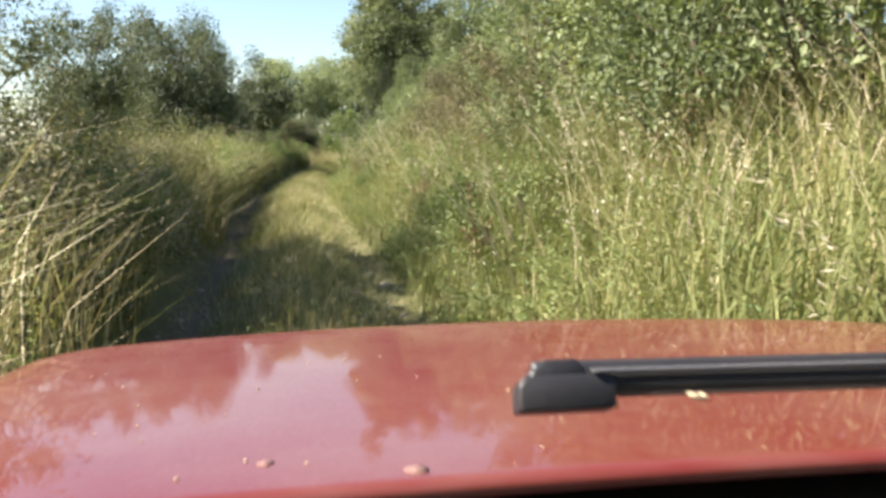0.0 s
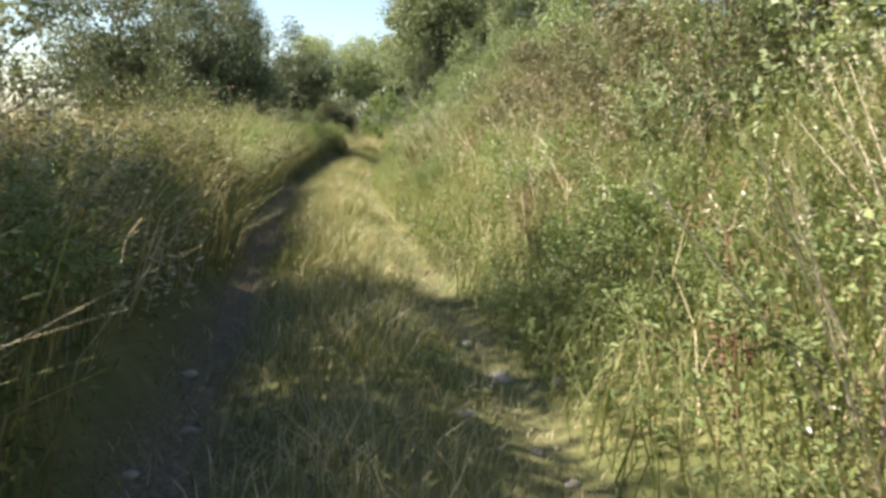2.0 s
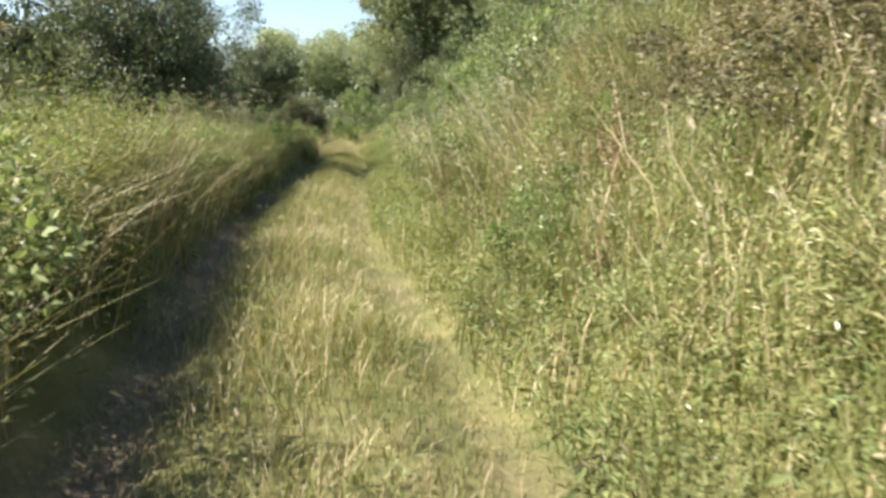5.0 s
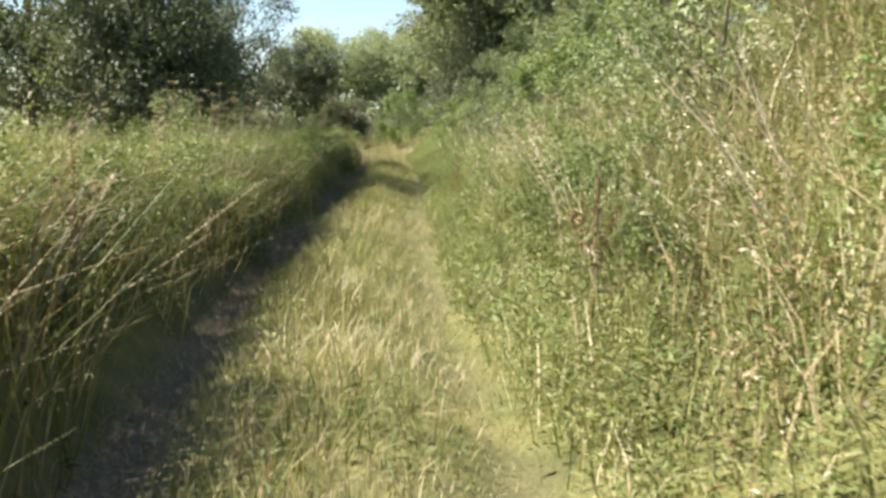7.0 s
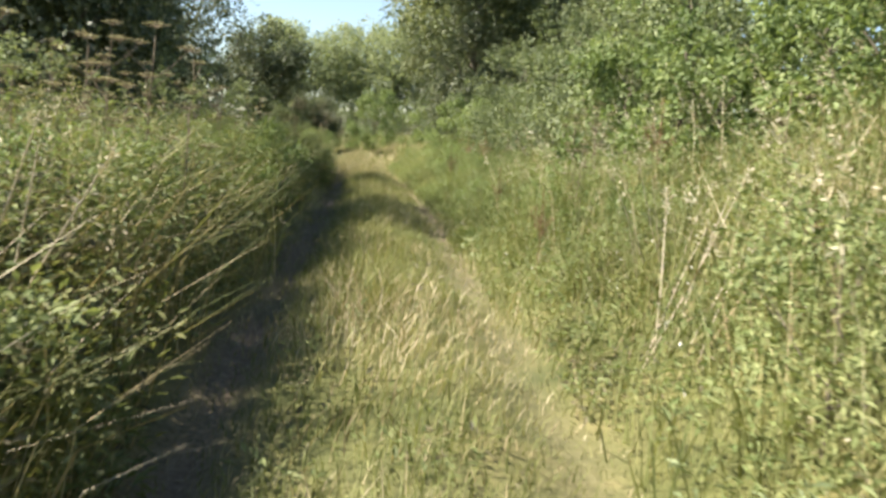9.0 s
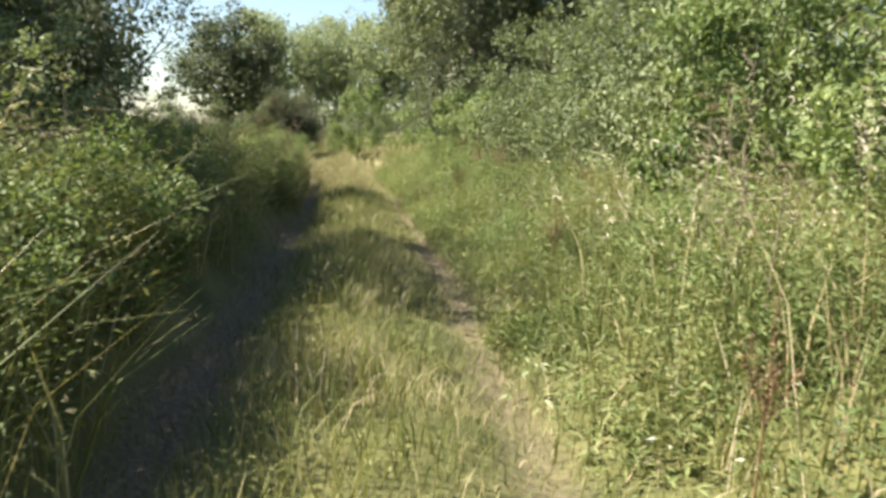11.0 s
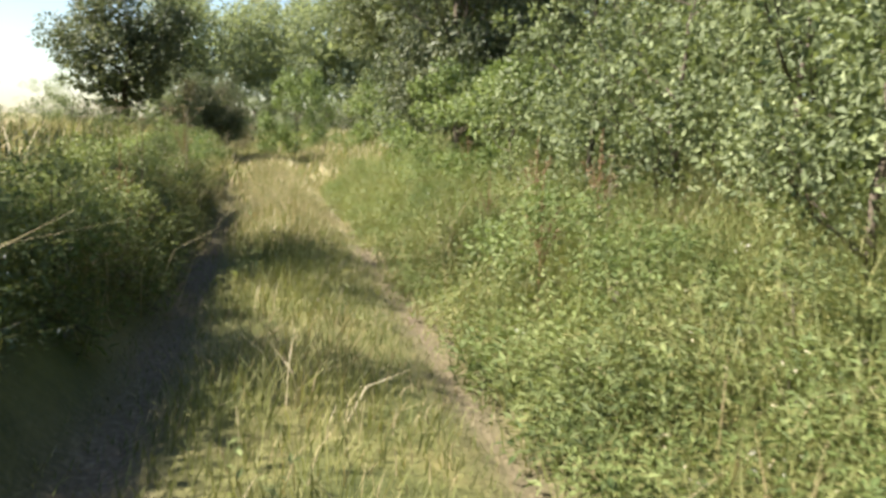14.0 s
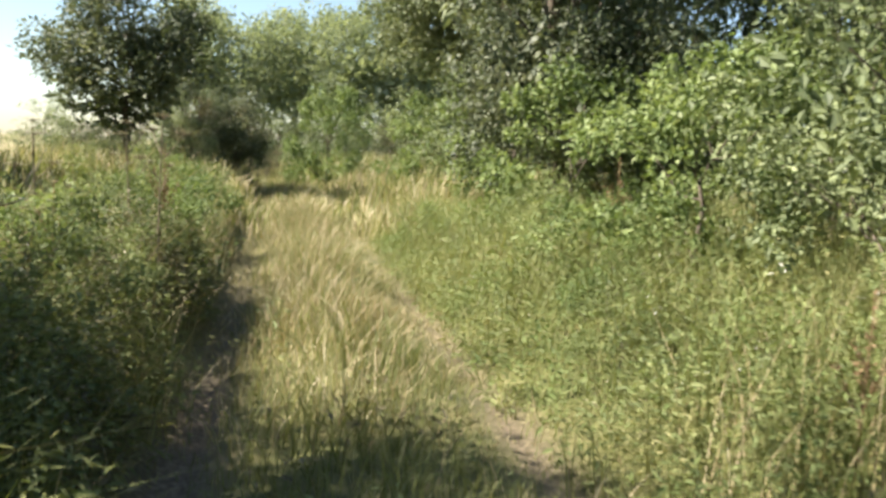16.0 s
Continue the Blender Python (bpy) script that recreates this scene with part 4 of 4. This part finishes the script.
def lathe(profile, at, axis_x=True, steps=28):
    """Ring of (radius, offset along the axle)."""
    bm = bmesh.new()
    rings = []
    for r, o in profile:
        ring = []
        for k in range(steps):
            a = 2 * math.pi * k / steps
            ring.append(bm.verts.new((at[0] + o, at[1] + r * math.cos(a), at[2] + r * math.sin(a))))
        rings.append(ring)
    for a, b in zip(rings, rings[1:]):
        for k in range(steps):
            bm.faces.new((a[k], a[(k + 1) % steps], b[(k + 1) % steps], b[k]))
    bmesh.ops.recalc_face_normals(bm, faces=bm.faces)
    return bm


def make_car():
    car = new("car")
    car.location, car.rotation_euler = (CAR_X - 0.02, CAR_Y, 0), (0, radians(0.8), 0)
    car_pose = Matrix.LocRotScale(car.location, car.rotation_euler, None)
    tagged(car, "dusty red car with black wiper, on the track", "car")
    lin = np.linspace

    def bonnet(u, v):
        # u across from -1 to 1, v from the windscreen (0) to the nose (1)
        x = u * (0.95 - 0.04 * v)
        y = 0.06 + 0.05 * (1 - u * u) + v * (1.17 - 0.08 * u * u)
        z = 1.052 - 0.086 * v - 0.009 * u * u - 0.03 * abs(u) ** 16
        z -= 0.16 * max(0.0, (v - 0.86) / 0.14) ** 2 * 0.5
        return (x, y, z)

    sheet("bonnet", bonnet, lin(-1, 1, 41), lin(0, 1, 33), RED, car, (0, 0, -0.012), "dusty glossy red bonnet sprinkled with seed husks")
    for s in (-1, 1):
        def wing(u, v, s=s):
            # u from the bonnet's edge (0) down to the sill (1)
            y = 0.02 + v * 1.10 - 0.03 * u
            x = s * (0.955 - 0.04 * v + 0.10 * math.sin(u * 1.9))
            z = 0.992 - 0.086 * v - u * 0.47
            r = math.hypot(y - 0.72, z - 0.36)
            if r < 0.39:
                z = 0.36 + math.sqrt(max(0.0, 0.39**2 - (y - 0.72) ** 2))
            return (x, y, z)
        sheet("front_wing", wing, lin(0, 1, 10), lin(0, 1, 26), RED, car, (-s * 0.012, 0, 0))

        def side(u, v, s=s):
            y = -0.02 - v * 2.75
            x = s * (0.95 + 0.04 * math.sin(u * 2.2))
            z = 0.965 - u * 0.68
            r = math.hypot(y + 1.92, z - 0.36)
            if r < 0.39:
                z = 0.36 + math.sqrt(max(0.0, 0.39**2 - (y + 1.92) ** 2))
            return (x, y, z)
        sheet("side_panel", side, lin(0, 1, 10), lin(0, 1, 44), RED, car, (-s * 0.02, 0, 0))
        part("sill", block((0.09, 1.75, 0.12), (s * 0.92, -0.60, 0.26), 0.02), BLACK, car)
        lamp = part("headlight", block((0.30, 0.08, 0.15), (s * 0.60, 1.125, 0.77), 0.03, (-12, 0, -s * 14)), LENS, car, "clear headlight")
        part("indicator", block((0.08, 0.07, 0.12), (s * 0.80, 1.05, 0.77), 0.02, (0, 0, -s * 40)), AMBER, lamp)
        part("windscreen_pillar", block((0.05, 0.05, 0.86), (s * 0.76, -0.16, 1.30), 0.015, (47, 0, -s * 2)), RED, car)
        part("middle_pillar", block((0.05, 0.12, 0.62), (s * 0.82, -1.15, 1.25), 0.015, (-4, -s * 8, 0)), RED, car)
        part("rear_pillar", block((0.06, 0.24, 0.66), (s * 0.79, -2.45, 1.24), 0.02, (-14, -s * 8, 0)), RED, car)
        for y0, y1 in ((-0.35, -1.07), (-1.24, -2.30)):
            part("side_window", block((0.006, abs(y1 - y0), 0.52), (s * 0.83, (y0 + y1) / 2, 1.22), 0.002, (0, -s * 8, 0), 1), GLASS, car)
        mirror = part("door_mirror", block((0.20, 0.10, 0.14), (s * 1.06, -0.42, 1.03), 0.035), RED, car)
        part("mirror_glass", block((0.16, 0.006, 0.10), (s * 1.06, -0.475, 1.03), 0.002), ALLOY, mirror)
        for y in (0.72, -1.92):
            w = 0.10
            wheel = part("wheel", lathe([(0.20, s * 0.06), (0.215, s * w), (0.30, s * w), (0.335, s * 0.075), (0.335, -s * 0.075), (0.30, -s * w), (0.20, -s * w)], (s * 0.80, y, 0.27)), RUBBER, car, "black rubber tyre")
            rim = part("rim", lathe([(0.02, s * 0.055), (0.07, s * 0.06), (0.15, s * 0.045), (0.19, s * 0.075), (0.21, s * 0.09), (0.205, -s * 0.06)], (s * 0.80, y, 0.27)), ALLOY, wheel, "grey alloy rim")
    part("front_bumper", block((1.74, 0.20, 0.30), (0, 1.12, 0.47), 0.07, segments=4), RED, car)
    part("grille", block((0.66, 0.05, 0.11), (0, 1.195, 0.78), 0.015), BLACK, car, "black grille")
    for k in range(4):
        part("grille_bar", block((0.64, 0.02, 0.010), (0, 1.225, 0.742 + k * 0.025), 0.003), ALLOY, car)
    part("number_plate", block((0.52, 0.012, 0.11), (0, 1.228, 0.47), 0.003), PALE_PLATE, car, "pale plate with dark bars")
    for k in range(5):
        part("plate_bar", block((0.05, 0.004, 0.06), (-0.18 + k * 0.09, 1.236, 0.47), 0.001), BLACK, car)
    part("scuttle", block((1.70, 0.32, 0.03), (0, 0.095, 0.985), 0.01), RUBBER, car, "black plastic scuttle under the windscreen")
    part("bulkhead", block((1.80, 0.03, 0.60), (0, 0.15, 0.68), 0.008), RUBBER, car)
    part("dashboard", block((1.84, 0.42, 0.10), (0, -0.27, 0.955), 0.04, (4, 0, 0)), RUBBER, car)
    sheet("roof", lambda u, v: (u * (0.72 - 0.03 * v), -0.46 - v * 1.98, 1.60 + 0.05 * math.sin(math.pi * (0.2 + 0.8 * v)) - 0.05 * u * u), lin(-1, 1, 15), lin(0, 1, 15), RED, car, (0, 0, -0.03))
    part("floor_pan", block((1.72, 3.2, 0.06), (0, -0.95, 0.33), 0.02), BLACK, car)
    part("tailgate", block((1.74, 0.06, 0.66), (0, -2.76, 0.66), 0.03), RED, car)
    part("rear_window", block((1.25, 0.006, 0.50), (0, -2.62, 1.25), 0.002, (-14, 0, 0), 1), GLASS, car)
    part("rear_bumper", block((1.78, 0.20, 0.24), (0, -2.80, 0.42), 0.06, segments=3), RED, car)
    for s in (-1, 1):
        part("tail_light", block((0.12, 0.05, 0.30), (s * 0.79, -2.785, 0.82), 0.02), RED, car)
        seat = part("seat", block((0.48, 0.50, 0.14), (s * 0.36, -1.10, 0.55), 0.05), FABRIC, car)
        part("seat_back", block((0.46, 0.12, 0.58), (s * 0.36, -1.40, 0.88), 0.05, (14, 0, 0)), FABRIC, seat)
    # parked wiper, raised a little off the scuttle: flat blade carrier with a pale highlight ridge, and a moulded end
    # cap
    wiper = part("wiper", block((1.10, 0.014, 0.026), (0.310, 0.02, 1.1595), 0.006, (-25, 0.4, -1.0), 3), BLACK, car, "black wiper with a blunt end cap")
    tilt = Matrix.Translation((-0.252, 0.022, 1.1385)) @ Euler((radians(-25), radians(1.5), radians(-1))).to_matrix().to_4x4()

    def moulding(profile, front, back):
        """A convex profile in x and z, drawn out in depth, with rounded edges."""
        bm = bmesh.new()
        rings = [[bm.verts.new(tilt @ Vector((x, y, z))) for x, z in profile] for y in (front, back)]
        bm.faces.new(rings[0])
        bm.faces.new(rings[1][::-1])
        for i in range(len(profile)):
            j = (i + 1) % len(profile)
            bm.faces.new((rings[0][j], rings[0][i], rings[1][i], rings[1][j]))
        bmesh.ops.recalc_face_normals(bm, faces=bm.faces)
        bmesh.ops.bevel(bm, geom=list(bm.edges), offset=0.002, segments=2, profile=0.5, affect="EDGES")
        return bm

    cap = part("end_cap", moulding([(0.0, 0.0), (0.0, 0.019), (0.005, 0.026), (0.060, 0.028), (0.075, 0.0265), (0.075, 0.002)], -0.015, 0.013), BLACK, wiper)
    part("clip", moulding([(0.007, 0.024), (0.012, 0.032), (0.021, 0.039), (0.046, 0.040), (0.051, 0.034), (0.054, 0.024)], -0.012, 0.012), BLACK, cap)
    # the bar's highlight, given as a thin strip of lighter plastic
    part("ridge", block((1.02, 0.006, 0.004), (0.315, 0.0105, 1.1665), 0.0018, (-25, 0.4, -1.0), 3), HIGHLIGHT, wiper, "paler glossy ridge for the highlight along the wiper")
    part("blade", block((1.06, 0.006, 0.007), (0.300, 0.024, 1.1455), 0.002, (-25, 0.4, -1.0)), WORN, wiper, "greyed rubber wiper edge")
    part("wiper_arm", block((0.62, 0.022, 0.014), (0.78, 0.01, 1.150), 0.005, (-20, 2, -4)), BLACK, wiper)
    # husks and specks lying on the bonnet, and two dried splashes
    rs = random.Random(9)
    husks = [(-0.63, 0.265), (-0.61, 0.20), (-0.77, 0.575), (-0.75, 0.58), (-0.65, 0.36), (-0.67, 0.24), (-0.55, 0.07), (-0.27, 0.41), (-0.31, 0.565), (-0.43, 0.55), (-0.36, 0.41), (-0.53, 0.28),
             (-0.23, 0.04), (-0.19, 0.08), (0.27, 0.49), (0.03, 0.04), (-0.84, 0.765), (-0.16, 0.31), (-0.37, 0.555), (-0.49, 0.105), (-0.43, 0.085), (0.22, 0.56), (-0.5, 0.4), (-0.7, 0.48)]
    for k, (u, v) in enumerate(husks):
        x, y, z = bonnet(u, v)
        w = rs.uniform(0.0018, 0.0034) * (0.6 if v < 0.06 else 1.0)
        bm = bmesh.new()
        bmesh.ops.create_icosphere(bm, subdivisions=1, radius=1, matrix=Matrix.LocRotScale(car_pose @ Vector((x, y, z + 0.0012)), Euler((0, 0, rs.uniform(0, 6))), (w, w * 0.45, 0.0013)))
        tagged(part("seed_husk", bm, HUSK), "pale dry seed husk lying on the red bonnet", "seed", "husks on the bonnet")
    bm = bmesh.new()
    for dx, w in ((0.0, 0.007), (0.006, 0.004)):
        bmesh.ops.create_icosphere(bm, subdivisions=2, radius=1, matrix=Matrix.LocRotScale(car_pose @ Vector((-0.118 + dx, 0.004, 1.1515)), Euler((0, 0.3, 0)), (w, 0.004, 0.0028)))
    tagged(part("seed_husk", bm, HUSK), "pale brown winged seed caught on the wiper", "seed", "husks on the bonnet")
    for u, v, w in ((-0.325, 0.045, 0.0125), (-0.47, 0.095, 0.008)):
        x, y, z = bonnet(u, v)
        bm = bmesh.new()
        rim = [bm.verts.new(Vector((x + w * r * math.cos(a), y + w * 1.1 * r * math.sin(a), z + 0.0012 - 0.076 * w * r * math.sin(a)))) for a, r in ((k * 0.45, rs.uniform(0.75, 1.1)) for k in range(14))]
        mid = bm.verts.new(Vector((x, y, z + 0.0014)))
        for p, q in zip(rim, rim[1:] + rim[:1]):
            bm.faces.new((mid, p, q))
        under = bmesh.ops.extrude_face_region(bm, geom=list(bm.faces))
        for vert in (g for g in under["geom"] if isinstance(g, bmesh.types.BMVert)):
            vert.co.z -= 0.0025
        bmesh.ops.recalc_face_normals(bm, faces=bm.faces)
        part("dried_splash", bm, SPLASH, car, "dried grey-brown splash on the paint")


PALE_PLATE = paint("pale_plate", (0.75, 0.75, 0.72), 0.4)
make_car()
